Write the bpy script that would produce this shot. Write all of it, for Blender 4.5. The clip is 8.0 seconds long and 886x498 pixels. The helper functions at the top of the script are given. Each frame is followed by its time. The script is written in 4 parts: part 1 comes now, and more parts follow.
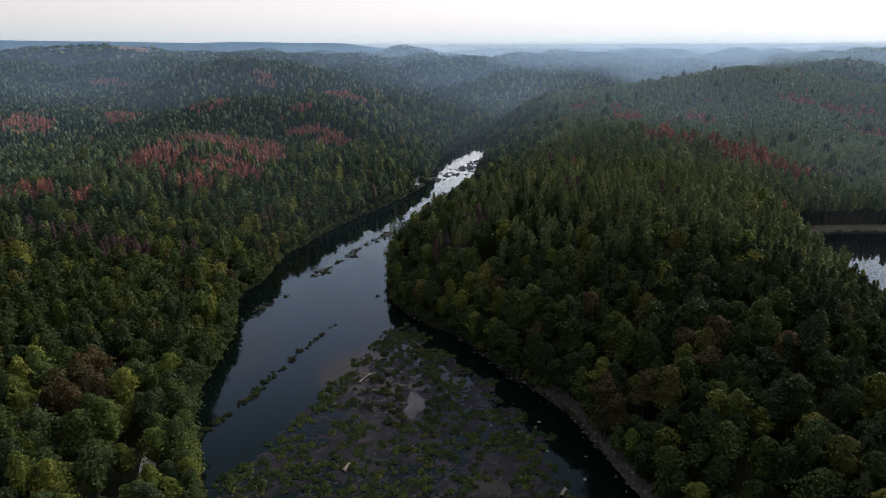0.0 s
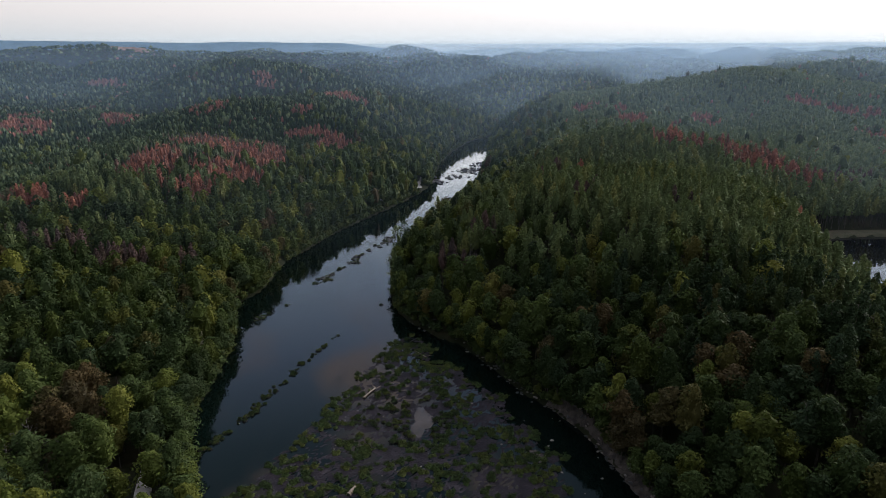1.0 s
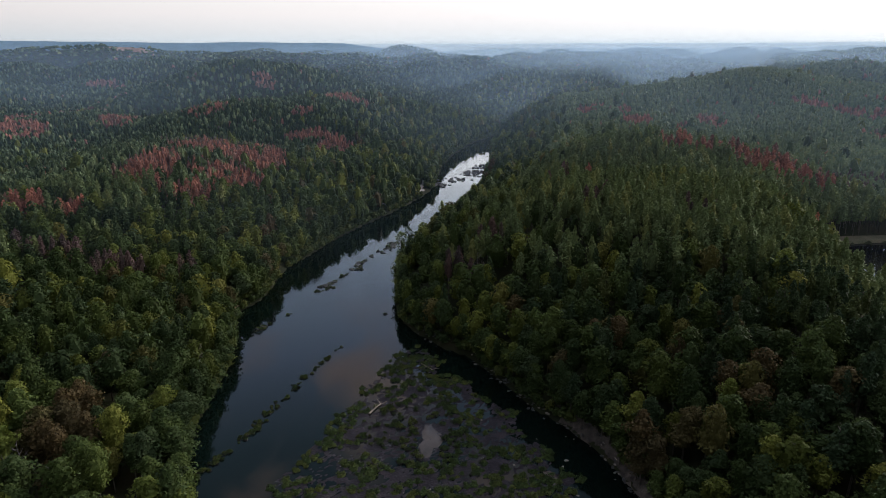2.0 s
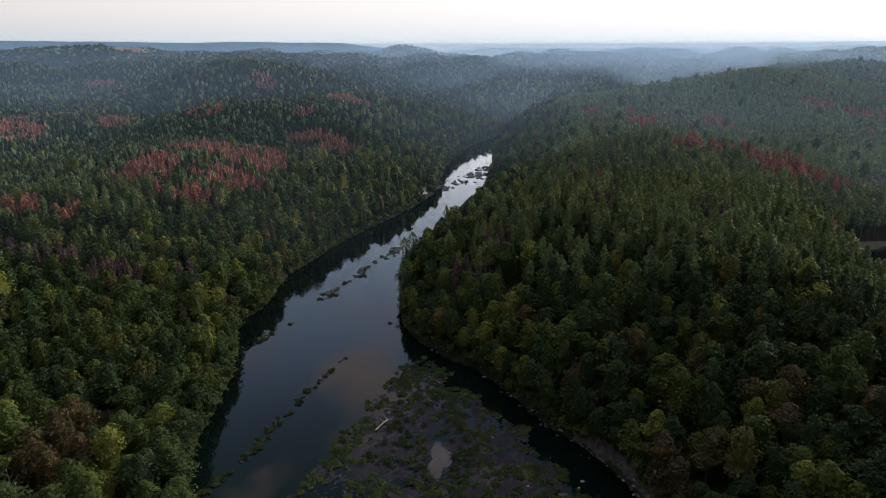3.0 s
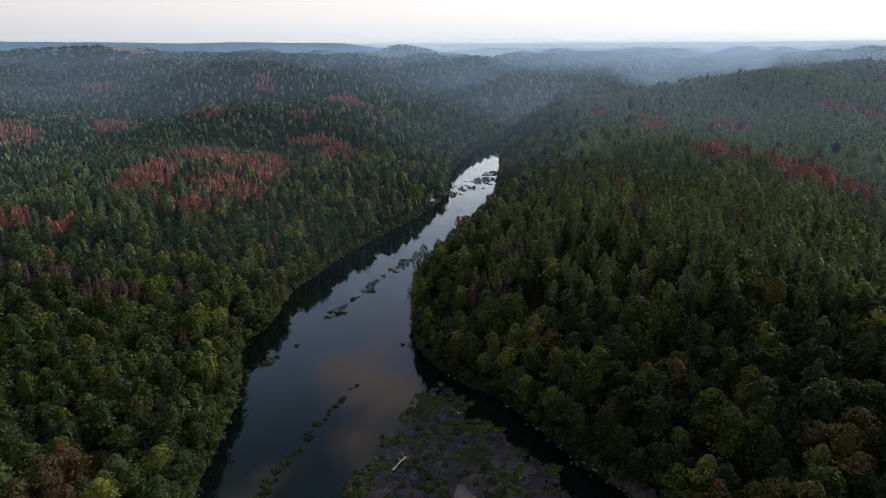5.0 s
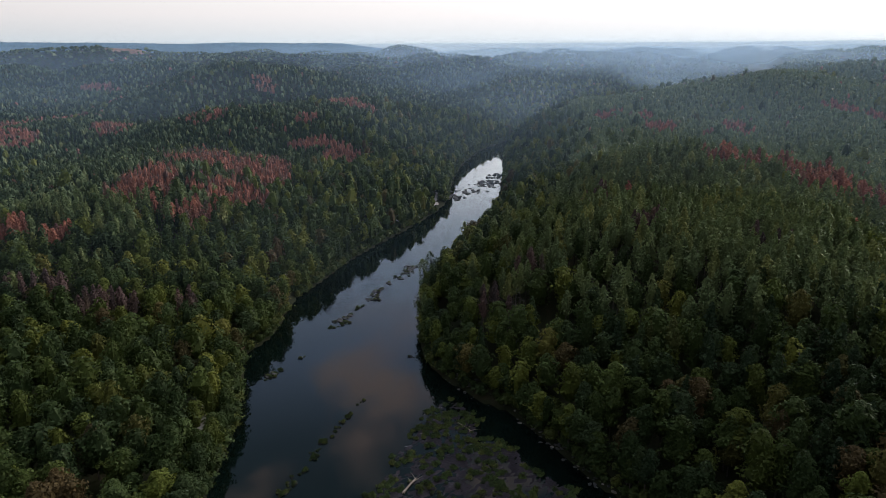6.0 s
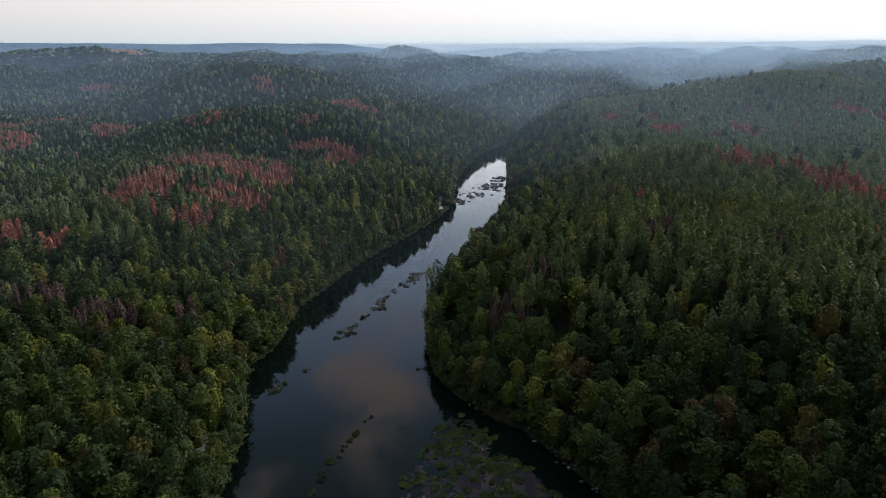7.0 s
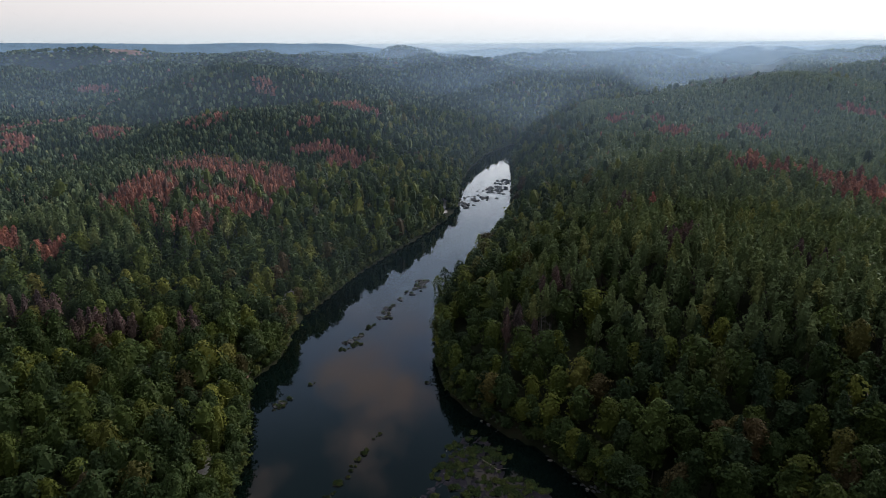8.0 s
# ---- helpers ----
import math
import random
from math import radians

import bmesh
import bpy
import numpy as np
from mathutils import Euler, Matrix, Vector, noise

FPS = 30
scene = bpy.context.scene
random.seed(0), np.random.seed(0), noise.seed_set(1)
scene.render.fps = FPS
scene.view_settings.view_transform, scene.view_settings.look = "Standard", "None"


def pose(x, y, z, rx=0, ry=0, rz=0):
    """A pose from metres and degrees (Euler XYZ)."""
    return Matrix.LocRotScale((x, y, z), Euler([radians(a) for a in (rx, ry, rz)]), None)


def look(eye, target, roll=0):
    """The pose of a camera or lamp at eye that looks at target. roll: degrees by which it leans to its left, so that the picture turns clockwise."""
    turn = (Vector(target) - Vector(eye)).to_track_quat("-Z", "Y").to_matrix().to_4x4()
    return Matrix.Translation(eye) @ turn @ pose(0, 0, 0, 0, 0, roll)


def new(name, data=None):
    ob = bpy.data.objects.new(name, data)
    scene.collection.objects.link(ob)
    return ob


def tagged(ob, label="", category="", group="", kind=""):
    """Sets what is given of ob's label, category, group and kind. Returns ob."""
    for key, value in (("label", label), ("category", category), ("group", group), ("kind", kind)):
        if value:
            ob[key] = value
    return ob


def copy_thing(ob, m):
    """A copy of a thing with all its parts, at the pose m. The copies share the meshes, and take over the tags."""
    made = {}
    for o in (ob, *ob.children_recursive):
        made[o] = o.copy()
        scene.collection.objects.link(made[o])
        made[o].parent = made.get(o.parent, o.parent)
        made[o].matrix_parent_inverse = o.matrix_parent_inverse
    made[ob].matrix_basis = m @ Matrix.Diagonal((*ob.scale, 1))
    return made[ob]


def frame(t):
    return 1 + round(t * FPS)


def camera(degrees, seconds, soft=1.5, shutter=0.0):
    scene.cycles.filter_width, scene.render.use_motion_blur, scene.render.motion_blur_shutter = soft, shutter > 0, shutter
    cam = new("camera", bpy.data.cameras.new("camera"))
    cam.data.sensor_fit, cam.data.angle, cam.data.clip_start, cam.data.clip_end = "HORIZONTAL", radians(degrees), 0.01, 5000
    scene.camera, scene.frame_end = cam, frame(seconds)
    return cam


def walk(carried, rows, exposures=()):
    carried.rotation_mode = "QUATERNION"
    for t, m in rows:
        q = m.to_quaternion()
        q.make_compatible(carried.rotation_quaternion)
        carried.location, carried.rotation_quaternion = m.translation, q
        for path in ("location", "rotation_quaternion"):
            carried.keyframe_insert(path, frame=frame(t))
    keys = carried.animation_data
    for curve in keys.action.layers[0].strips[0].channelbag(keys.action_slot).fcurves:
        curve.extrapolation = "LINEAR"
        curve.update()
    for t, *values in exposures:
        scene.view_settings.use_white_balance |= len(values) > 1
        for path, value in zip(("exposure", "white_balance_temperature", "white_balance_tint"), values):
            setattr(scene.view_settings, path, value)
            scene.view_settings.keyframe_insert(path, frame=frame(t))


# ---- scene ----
# Camera: a slow forward flight high over the river, climbing a little.
cam = camera(68.0, 8.0, soft=0.55)
METRES, EYE, TILT, LEAN, TURN = 74.0, 110.0, -17.3, 0.0, 0.0
ROWS = [
    (0.0, 0.0, 0.0, 0.0, -0.0, 0.0, 0.0),
    (0.5, -0.0175, 0.0562, 0.0229, -0.03, -0.02, 0.03),
    (1.0, -0.0359, 0.1123, 0.0458, -0.05, -0.03, 0.06),
    (1.5, -0.0549, 0.1682, 0.0686, -0.08, -0.03, 0.09),
    (3.0, -0.1127, 0.3279, 0.1342, -0.14, -0.07, 0.15),
    (3.5, -0.1339, 0.3832, 0.1566, -0.16, -0.08, 0.19),
    (4.0, -0.1557, 0.4381, 0.1801, -0.18, -0.07, 0.21),
    (4.5, -0.1775, 0.4927, 0.2029, -0.19, -0.09, 0.25),
    (6.0, -0.246, 0.6514, 0.2712, -0.26, -0.1, 0.35),
    (6.5, -0.2695, 0.7044, 0.2949, -0.28, -0.1, 0.38),
    (7.0, -0.2939, 0.758, 0.3178, -0.32, -0.09, 0.41),
    (7.5, -0.3183, 0.811, 0.3416, -0.35, -0.1, 0.43),
    (8.0, -0.3436, 0.8643, 0.3651, -0.38, -0.11, 0.45),
]
walk(cam, [(t, pose(0, 0, EYE, TILT, LEAN, TURN) @ pose(METRES * x, METRES * y, METRES * z, 90 + pitch, roll, yaw))
           for t, x, y, z, yaw, pitch, roll in ROWS])
# ---- light: pale dusk sky under thin cloud, a weak wide sun low ahead and to the right ----
SUN_ELEVATION, SUN_AZIMUTH = radians(22), radians(48)      # azimuth from +y towards +x
scene.view_settings.exposure = 0.08
world = bpy.data.worlds.new("dusk_sky")
scene.world = world
world.use_nodes = True
wn, wl = world.node_tree.nodes, world.node_tree.links
wn.clear()


def wnode(kind, **inputs):
    node = wn.new(kind)
    for key, value in inputs.items():
        node.inputs[key].default_value = value
    return node


sky = wnode("ShaderNodeTexSky")
sky.sky_type, sky.sun_disc = "NISHITA", False
sky.sun_elevation, sky.sun_rotation, sky.altitude = SUN_ELEVATION, SUN_AZIMUTH, 200
sky.air_density, sky.dust_density, sky.ozone_density = 1.0, 3.0, 1.0
coord = wnode("ShaderNodeTexCoord")
split = wnode("ShaderNodeSeparateXYZ")
wl.new(coord.outputs["Generated"], split.inputs[0])
# the cloud veil: pale and faintly pink at the horizon, dim blue-grey higher; unseen zenith brightened to light the
# treetops
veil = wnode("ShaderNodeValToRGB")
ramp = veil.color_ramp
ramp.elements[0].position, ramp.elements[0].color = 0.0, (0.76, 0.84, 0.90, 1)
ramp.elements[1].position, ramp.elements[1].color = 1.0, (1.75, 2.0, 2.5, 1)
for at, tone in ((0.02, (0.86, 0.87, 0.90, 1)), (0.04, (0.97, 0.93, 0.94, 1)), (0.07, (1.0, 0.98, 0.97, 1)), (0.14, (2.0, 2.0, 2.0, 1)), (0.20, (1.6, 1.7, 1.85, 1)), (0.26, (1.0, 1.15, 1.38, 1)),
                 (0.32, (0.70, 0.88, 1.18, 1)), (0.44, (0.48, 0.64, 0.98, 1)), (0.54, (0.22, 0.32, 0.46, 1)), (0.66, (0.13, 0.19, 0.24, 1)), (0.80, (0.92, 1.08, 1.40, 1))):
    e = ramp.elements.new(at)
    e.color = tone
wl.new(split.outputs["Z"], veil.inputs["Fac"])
# soft dusk clouds higher up, warm underneath
stretch = wnode("ShaderNodeMapping")
stretch.inputs["Scale"].default_value = (3.2, 3.2, 5.5)
wl.new(coord.outputs["Generated"], stretch.inputs["Vector"])
puffs = wnode("ShaderNodeTexNoise", Scale=2.1, Detail=4.0, Roughness=0.5)
wl.new(stretch.outputs["Vector"], puffs.inputs["Vector"])
puff_ramp = wnode("ShaderNodeValToRGB")
puff_ramp.color_ramp.elements[0].position, puff_ramp.color_ramp.elements[0].color = 0.49, (0, 0, 0, 1)
puff_ramp.color_ramp.elements[1].position, puff_ramp.color_ramp.elements[1].color = 0.63, (1, 1, 1, 1)
wl.new(puffs.outputs["Fac"], puff_ramp.inputs["Fac"])
high = wnode("ShaderNodeMapRange")
high.inputs["From Min"].default_value, high.inputs["From Max"].default_value = 0.36, 0.48
wl.new(split.outputs["Z"], high.inputs["Value"])
cover = wnode("ShaderNodeMath")
cover.operation = "MULTIPLY"
wl.new(puff_ramp.outputs["Color"], cover.inputs[0])
wl.new(high.outputs["Result"], cover.inputs[1])
clouded = wnode("ShaderNodeMix")
clouded.data_type = "RGBA"
wl.new(cover.outputs[0], clouded.inputs["Factor"])
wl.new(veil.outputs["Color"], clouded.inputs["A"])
clouded.inputs["B"].default_value = (0.92, 0.74, 0.73, 1)
# the sky is brighter towards the low sun
towards = wnode("ShaderNodeVectorMath")
towards.operation = "DOT_PRODUCT"
towards.inputs[1].default_value = (math.sin(SUN_AZIMUTH), math.cos(SUN_AZIMUTH), 0)
wl.new(coord.outputs["Generated"], towards.inputs[0])
glow = wnode("ShaderNodeMapRange")
for key, value in (("From Min", -0.2), ("From Max", 1.0), ("To Min", 0.667), ("To Max", 1.135)):
    glow.inputs[key].default_value = value
wl.new(towards.outputs["Value"], glow.inputs["Value"])
back_sky = wnode("ShaderNodeBackground", Strength=0.10)
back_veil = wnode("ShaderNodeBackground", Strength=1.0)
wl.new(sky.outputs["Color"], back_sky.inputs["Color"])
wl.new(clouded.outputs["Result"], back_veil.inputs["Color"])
behind_us = wnode("ShaderNodeMapRange")
for key, value in (("From Min", -0.9), ("From Max", 0.0), ("To Min", 0.3), ("To Max", 1.0)):
    behind_us.inputs[key].default_value = value
wl.new(towards.outputs["Value"], behind_us.inputs["Value"])
fade = wnode("ShaderNodeMath")
fade.operation = "MULTIPLY"
wl.new(glow.outputs["Result"], fade.inputs[0])
wl.new(behind_us.outputs["Result"], fade.inputs[1])
wl.new(fade.outputs[0], back_veil.inputs["Strength"])
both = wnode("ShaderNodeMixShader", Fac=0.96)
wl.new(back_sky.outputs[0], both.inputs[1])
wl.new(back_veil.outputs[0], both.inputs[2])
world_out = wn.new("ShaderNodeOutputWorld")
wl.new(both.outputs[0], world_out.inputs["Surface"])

sun = new("sun", bpy.data.lights.new("sun", "SUN"))
sun.data.energy, sun.data.angle, sun.data.color = 3.0, radians(24), (1.0, 0.93, 0.86)
sun.matrix_world = look((0, 0, 0), (-math.sin(SUN_AZIMUTH) * math.cos(SUN_ELEVATION), -math.cos(SUN_AZIMUTH) * math.cos(SUN_ELEVATION), -math.sin(SUN_ELEVATION)))
sun.location = (300, 300, 400)
# ---- the lie of the land ----
# The river's banks: x of the left and the right waterline over y.
LEFT_BANK = np.array([(-900, 60), (-300, -15), (0, -25), (100, -42), (148, -66), (172, -76), (192, -81), (235, -83), (260, -89), (284, -94),
                      (300, -88), (340, -87), (365, -79), (400, -68), (443, -49), (474, -35), (514, -19), (540, -13), (600, -9), (640, -6),
                      (700, 4), (786, 26), (848, 56), (900, 86), (1050, 190), (1250, 340), (1600, 600), (2200, 980), (3200, 1480), (5200, 2300)], float)
RIGHT_BANK = np.array([(-900, 180), (-300, 100), (0, 88), (100, 66), (143, 50), (163, 45), (180, 40), (192, 33), (205, 23), (227, 12),
                       (240, 4), (249, -6), (263, -17), (276, -23), (300, -26), (320, -26), (350, -21), (400, -4), (450, 12), (500, 25),
                       (596, 37), (720, 49), (780, 60), (830, 85), (880, 118), (1030, 240), (1230, 395), (1580, 660), (2180, 1050), (5200, 2390)], float)
WAVES = np.random.RandomState(5)
WAVE_TURN, WAVE_PHASE = WAVES.uniform(0, 2 * np.pi, 48), WAVES.uniform(0, 2 * np.pi, 48)
POND = (230.0, 270.0, 62.0, 63.0, 16.0)       # middle, half widths and level of the pond on the hill


def smooth(a, b, v):
    u = np.clip((v - a) / (b - a), 0, 1)
    return u * u * (3 - 2 * u)


def waves(x, y, length, first, n=8):
    """A soft random field of about -1 to 1 with hills about length metres long."""
    s = np.zeros(np.shape(x))
    for i in range(first, first + n):
        k = 2 * np.pi / (length * (0.7 + 0.6 * ((i * 0.37) % 1)))
        s = s + np.sin(k * (x * np.cos(WAVE_TURN[i]) + y * np.sin(WAVE_TURN[i])) + WAVE_PHASE[i])
    return s / n ** 0.5 / 1.2


def line_distance(x, y, line):
    best = np.full(np.shape(x), 1e9)
    for (y0, x0), (y1, x1) in zip(line[:-1], line[1:]):
        dx, dy = x1 - x0, y1 - y0
        u = np.clip(((x - x0) * dx + (y - y0) * dy) / (dx * dx + dy * dy), 0, 1)
        best = np.minimum(best, np.hypot(x - x0 - u * dx, y - y0 - u * dy))
    return best


def from_river(x, y):
    """Metres from the waterline, negative in the water; and which bank: -1 left, 1 right."""
    left, right = np.interp(y, LEFT_BANK[:, 0], LEFT_BANK[:, 1]), np.interp(y, RIGHT_BANK[:, 0], RIGHT_BANK[:, 1])
    wet = (x > left) & (x < right)
    d = np.minimum(line_distance(x, y, LEFT_BANK), line_distance(x, y, RIGHT_BANK))
    return np.where(wet, -d, d), np.where(x < (left + right) / 2, -1, 1)


# Hills: middle x, y, spread x, y, metres added.
HILLS = [(92, 262, 62, 75, 11), (105, 398, 62, 92, 20), (240, 430, 90, 80, -4), (270, 800, 210, 190, 36), (560, 1150, 330, 260, 34), (330, 380, 80, 90, 8), (152, 180, 44, 70, -11), (150, 228, 30, 36, -5), (84, 160, 38, 48, 8), (26, 338, 36, 50, 8), (315, 585, 80, 60, -9), (235, 850, 130, 90, -10), (70, 590, 40, 60, 5), (190, 395, 34, 28, 9),
         (-190, 450, 85, 75, 15), (-215, 590, 150, 42, -14), (-280, 725, 190, 55, 17), (-320, 880, 220, 60, -16), (-320, 1060, 240, 75, 22), (-330, 480, 60, 80, -10),
         (-500, 1620, 360, 130, 20), (-280, 320, 60, 45, -8), (-60, 1250, 260, 200, 8), (-700, 1500, 420, 240, 14), (-1250, 2500, 520, 280, 52), (1500, 2300, 600, 300, 35), (290, 2850, 320, 150, 20), (400, 1980, 260, 110, 18), (120, 2350, 260, 110, 16), (900, 3000, 300, 140, 24), (-230, 190, 90, 90, 8)]


def ground_height(x, y):
    x, y = np.asarray(x, float), np.asarray(y, float)
    d, side = from_river(x, y)
    r = np.hypot(x, y)
    top = np.where(side < 0, 21.0, 23.0)
    for cx, cy, sx, sy, up in HILLS:
        top = top + up * np.exp(-((x - cx) / sx) ** 2 - ((y - cy) / sy) ** 2)
    top = top + 4.0 * waves(x, y, 170, 0) * smooth(150, 420, r) + 6.0 * waves(x, y, 210, 40) * smooth(520, 800, r) + (19.0 + 9.0 * smooth(60, -60, x)) * waves(x, y, 460, 8) * smooth(500, 1000, r)
    top = top + smooth(1300, 3600, r) * (12 + 30 * waves(x, y, 1300, 16))
    wide = np.where(side < 0, 120.0, 72.0)
    rise = np.clip(d / wide, 0, 1)
    flat = np.where(side < 0, 0.35 * smooth(0, 0.25, rise) * 0.4 + 0.86 * smooth(0.12, 1.0, rise), rise ** 0.75)
    flat = np.maximum(flat, smooth(1350, 2100, y))
    z = 0.4 + 1.8 * smooth(0, 3.5, d) + (top - 2) * flat + 0.5 * waves(x, y, 23, 24)
    bed = -0.35 - 1.5 * smooth(0, 8, -d)
    z = np.where((d > 0) | (y > 1500), z, bed)
    px, py, pa, pb, level = POND
    e = (np.abs((x - px) / pa) ** 3 + np.abs((y - py) / pb) ** 3) ** (1 / 3)
    z = np.where(e < 1.5, z + (np.where(e < 1, level - 1.6, level + 1.2) - z) * (1 - smooth(1.06, 1.5, e)), z)
    return z
# ---- materials ----
def material(name):
    m = bpy.data.materials.new(name)
    m.use_nodes = True
    m.node_tree.nodes.clear()
    return m, m.node_tree.nodes, m.node_tree.links


def surface(name, stops, scale=1.0, rough=0.8, detail=5.0, bump=0.0, bump_scale=8.0, specular=0.3, second=None):
    """A mottled surface: noise at two scales through a colour ramp, with fine relief."""
    m, n, l = material(name)
    out, bsdf = n.new("ShaderNodeOutputMaterial"), n.new("ShaderNodeBsdfPrincipled")
    geo, noise_a, noise_b = n.new("ShaderNodeTexCoord"), n.new("ShaderNodeTexNoise"), n.new("ShaderNodeTexNoise")
    noise_a.inputs["Scale"].default_value, noise_a.inputs["Detail"].default_value = scale, detail
    noise_b.inputs["Scale"].default_value, noise_b.inputs["Detail"].default_value = scale * 9, 3.0
    mix = n.new("ShaderNodeMath")
    mix.operation = "MULTIPLY_ADD"
    mix.inputs[1].default_value = 0.35
    l.new(geo.outputs["Object"], noise_a.inputs["Vector"])
    l.new(geo.outputs["Object"], noise_b.inputs["Vector"])
    l.new(noise_b.outputs["Fac"], mix.inputs[0])
    shift = n.new("ShaderNodeMath")
    shift.operation = "SUBTRACT"
    shift.inputs[1].default_value = 0.175
    l.new(noise_a.outputs["Fac"], shift.inputs[0])
    l.new(shift.outputs[0], mix.inputs[2])
    ramp = n.new("ShaderNodeValToRGB")
    while len(ramp.color_ramp.elements) < len(stops):
        ramp.color_ramp.elements.new(0.5)
    for e, (at, tone) in zip(ramp.color_ramp.elements, stops):
        e.position, e.color = at, (*tone, 1)
    l.new(mix.outputs[0], ramp.inputs["Fac"])
    l.new(ramp.outputs["Color"], bsdf.inputs["Base Color"])
    bsdf.inputs["Roughness"].default_value = rough
    bsdf.inputs["Specular IOR Level"].default_value = specular
    if bump:
        relief, b = n.new("ShaderNodeTexNoise"), n.new("ShaderNodeBump")
        relief.inputs["Scale"].default_value, relief.inputs["Detail"].default_value = bump_scale, 4.0
        b.inputs["Strength"].default_value, b.inputs["Distance"].default_value = bump, 0.3
        l.new(geo.outputs["Object"], relief.inputs["Vector"])
        l.new(relief.outputs["Fac"], b.inputs["Height"])
        l.new(b.outputs["Normal"], bsdf.inputs["Normal"])
    l.new(bsdf.outputs[0], out.inputs["Surface"])
    return m


def foliage(name, stops, leaf_spread=0.2, rough=0.7, through_leaf=0.25):
    """Leaves: each tree has its own tone, each spray a little of its own; some light passes through."""
    m, n, l = material(name)
    out, bsdf = n.new("ShaderNodeOutputMaterial"), n.new("ShaderNodeBsdfPrincipled")
    own, thing, geo = n.new("ShaderNodeAttribute"), n.new("ShaderNodeObjectInfo"), n.new("ShaderNodeNewGeometry")
    own.attribute_name = "tone"
    add, wrap = n.new("ShaderNodeMath"), n.new("ShaderNodeMath")
    add.operation, wrap.operation = "ADD", "FRACT"
    l.new(own.outputs["Fac"], add.inputs[0])
    l.new(thing.outputs["Random"], add.inputs[1])
    l.new(add.outputs[0], wrap.inputs[0])
    ramp = n.new("ShaderNodeValToRGB")
    while len(ramp.color_ramp.elements) < len(stops):
        ramp.color_ramp.elements.new(0.5)
    for e, (at, tone) in zip(ramp.color_ramp.elements, stops):
        e.position, e.color = at, (*tone, 1)
    l.new(wrap.outputs[0], ramp.inputs["Fac"])
    span = n.new("ShaderNodeMapRange")
    span.inputs["To Min"].default_value, span.inputs["To Max"].default_value = 1 - leaf_spread, 1 + leaf_spread
    l.new(geo.outputs["Random Per Island"], span.inputs["Value"])
    tinted = n.new("ShaderNodeVectorMath")
    tinted.operation = "SCALE"
    l.new(ramp.outputs["Color"], tinted.inputs[0])
    l.new(span.outputs["Result"], tinted.inputs["Scale"])
    l.new(tinted.outputs["Vector"], bsdf.inputs["Base Color"])
    bsdf.inputs["Roughness"].default_value, bsdf.inputs["Specular IOR Level"].default_value = rough, 0.12
    glow, mix = n.new("ShaderNodeBsdfTranslucent"), n.new("ShaderNodeMixShader")
    l.new(tinted.outputs["Vector"], glow.inputs["Color"])
    mix.inputs["Fac"].default_value = through_leaf
    l.new(bsdf.outputs[0], mix.inputs[1])
    l.new(glow.outputs[0], mix.inputs[2])
    l.new(mix.outputs[0], out.inputs["Surface"])
    return m


def water_material(name, deep, rough):
    m, n, l = material(name)
    out, bsdf = n.new("ShaderNodeOutputMaterial"), n.new("ShaderNodeBsdfPrincipled")
    geo, drift, ripple, bump = n.new("ShaderNodeTexCoord"), n.new("ShaderNodeTexNoise"), n.new("ShaderNodeTexNoise"), n.new("ShaderNodeBump")
    for node, s, d in ((drift, 0.02, 4.0), (ripple, 0.9, 3.0)):
        node.inputs["Scale"].default_value, node.inputs["Detail"].default_value = s, d
        l.new(geo.outputs["Object"], node.inputs["Vector"])
    ramp = n.new("ShaderNodeValToRGB")
    ramp.color_ramp.elements[0].position, ramp.color_ramp.elements[0].color = 0.3, (*[c * 0.7 for c in deep], 1)
    ramp.color_ramp.elements[1].position, ramp.color_ramp.elements[1].color = 0.7, (*[c * 1.4 for c in deep], 1)
    l.new(drift.outputs["Fac"], ramp.inputs["Fac"])
    l.new(ramp.outputs["Color"], bsdf.inputs["Base Color"])
    bsdf.inputs["IOR"].default_value = 1.33
    streak, slick, film = n.new("ShaderNodeMapping"), n.new("ShaderNodeTexNoise"), n.new("ShaderNodeMapRange")
    streak.inputs["Scale"].default_value, streak.inputs["Rotation"].default_value = (0.16, 0.022, 1), (0, 0, -0.35)
    l.new(geo.outputs["Object"], streak.inputs["Vector"])
    l.new(streak.outputs["Vector"], slick.inputs["Vector"])
    slick.inputs["Scale"].default_value, slick.inputs["Detail"].default_value = 1.0, 5.0
    for key, value in (("From Min", 0.45), ("From Max", 0.75), ("To Min", rough), ("To Max", rough * 4.5)):
        film.inputs[key].default_value = value
    l.new(slick.outputs["Fac"], film.inputs["Value"])
    l.new(film.outputs["Result"], bsdf.inputs["Roughness"])
    bump.inputs["Strength"].default_value, bump.inputs["Distance"].default_value = 0.05, 0.05
    l.new(ripple.outputs["Fac"], bump.inputs["Height"])
    l.new(bump.outputs["Normal"], bsdf.inputs["Normal"])
    l.new(bsdf.outputs[0], out.inputs["Surface"])
    return m


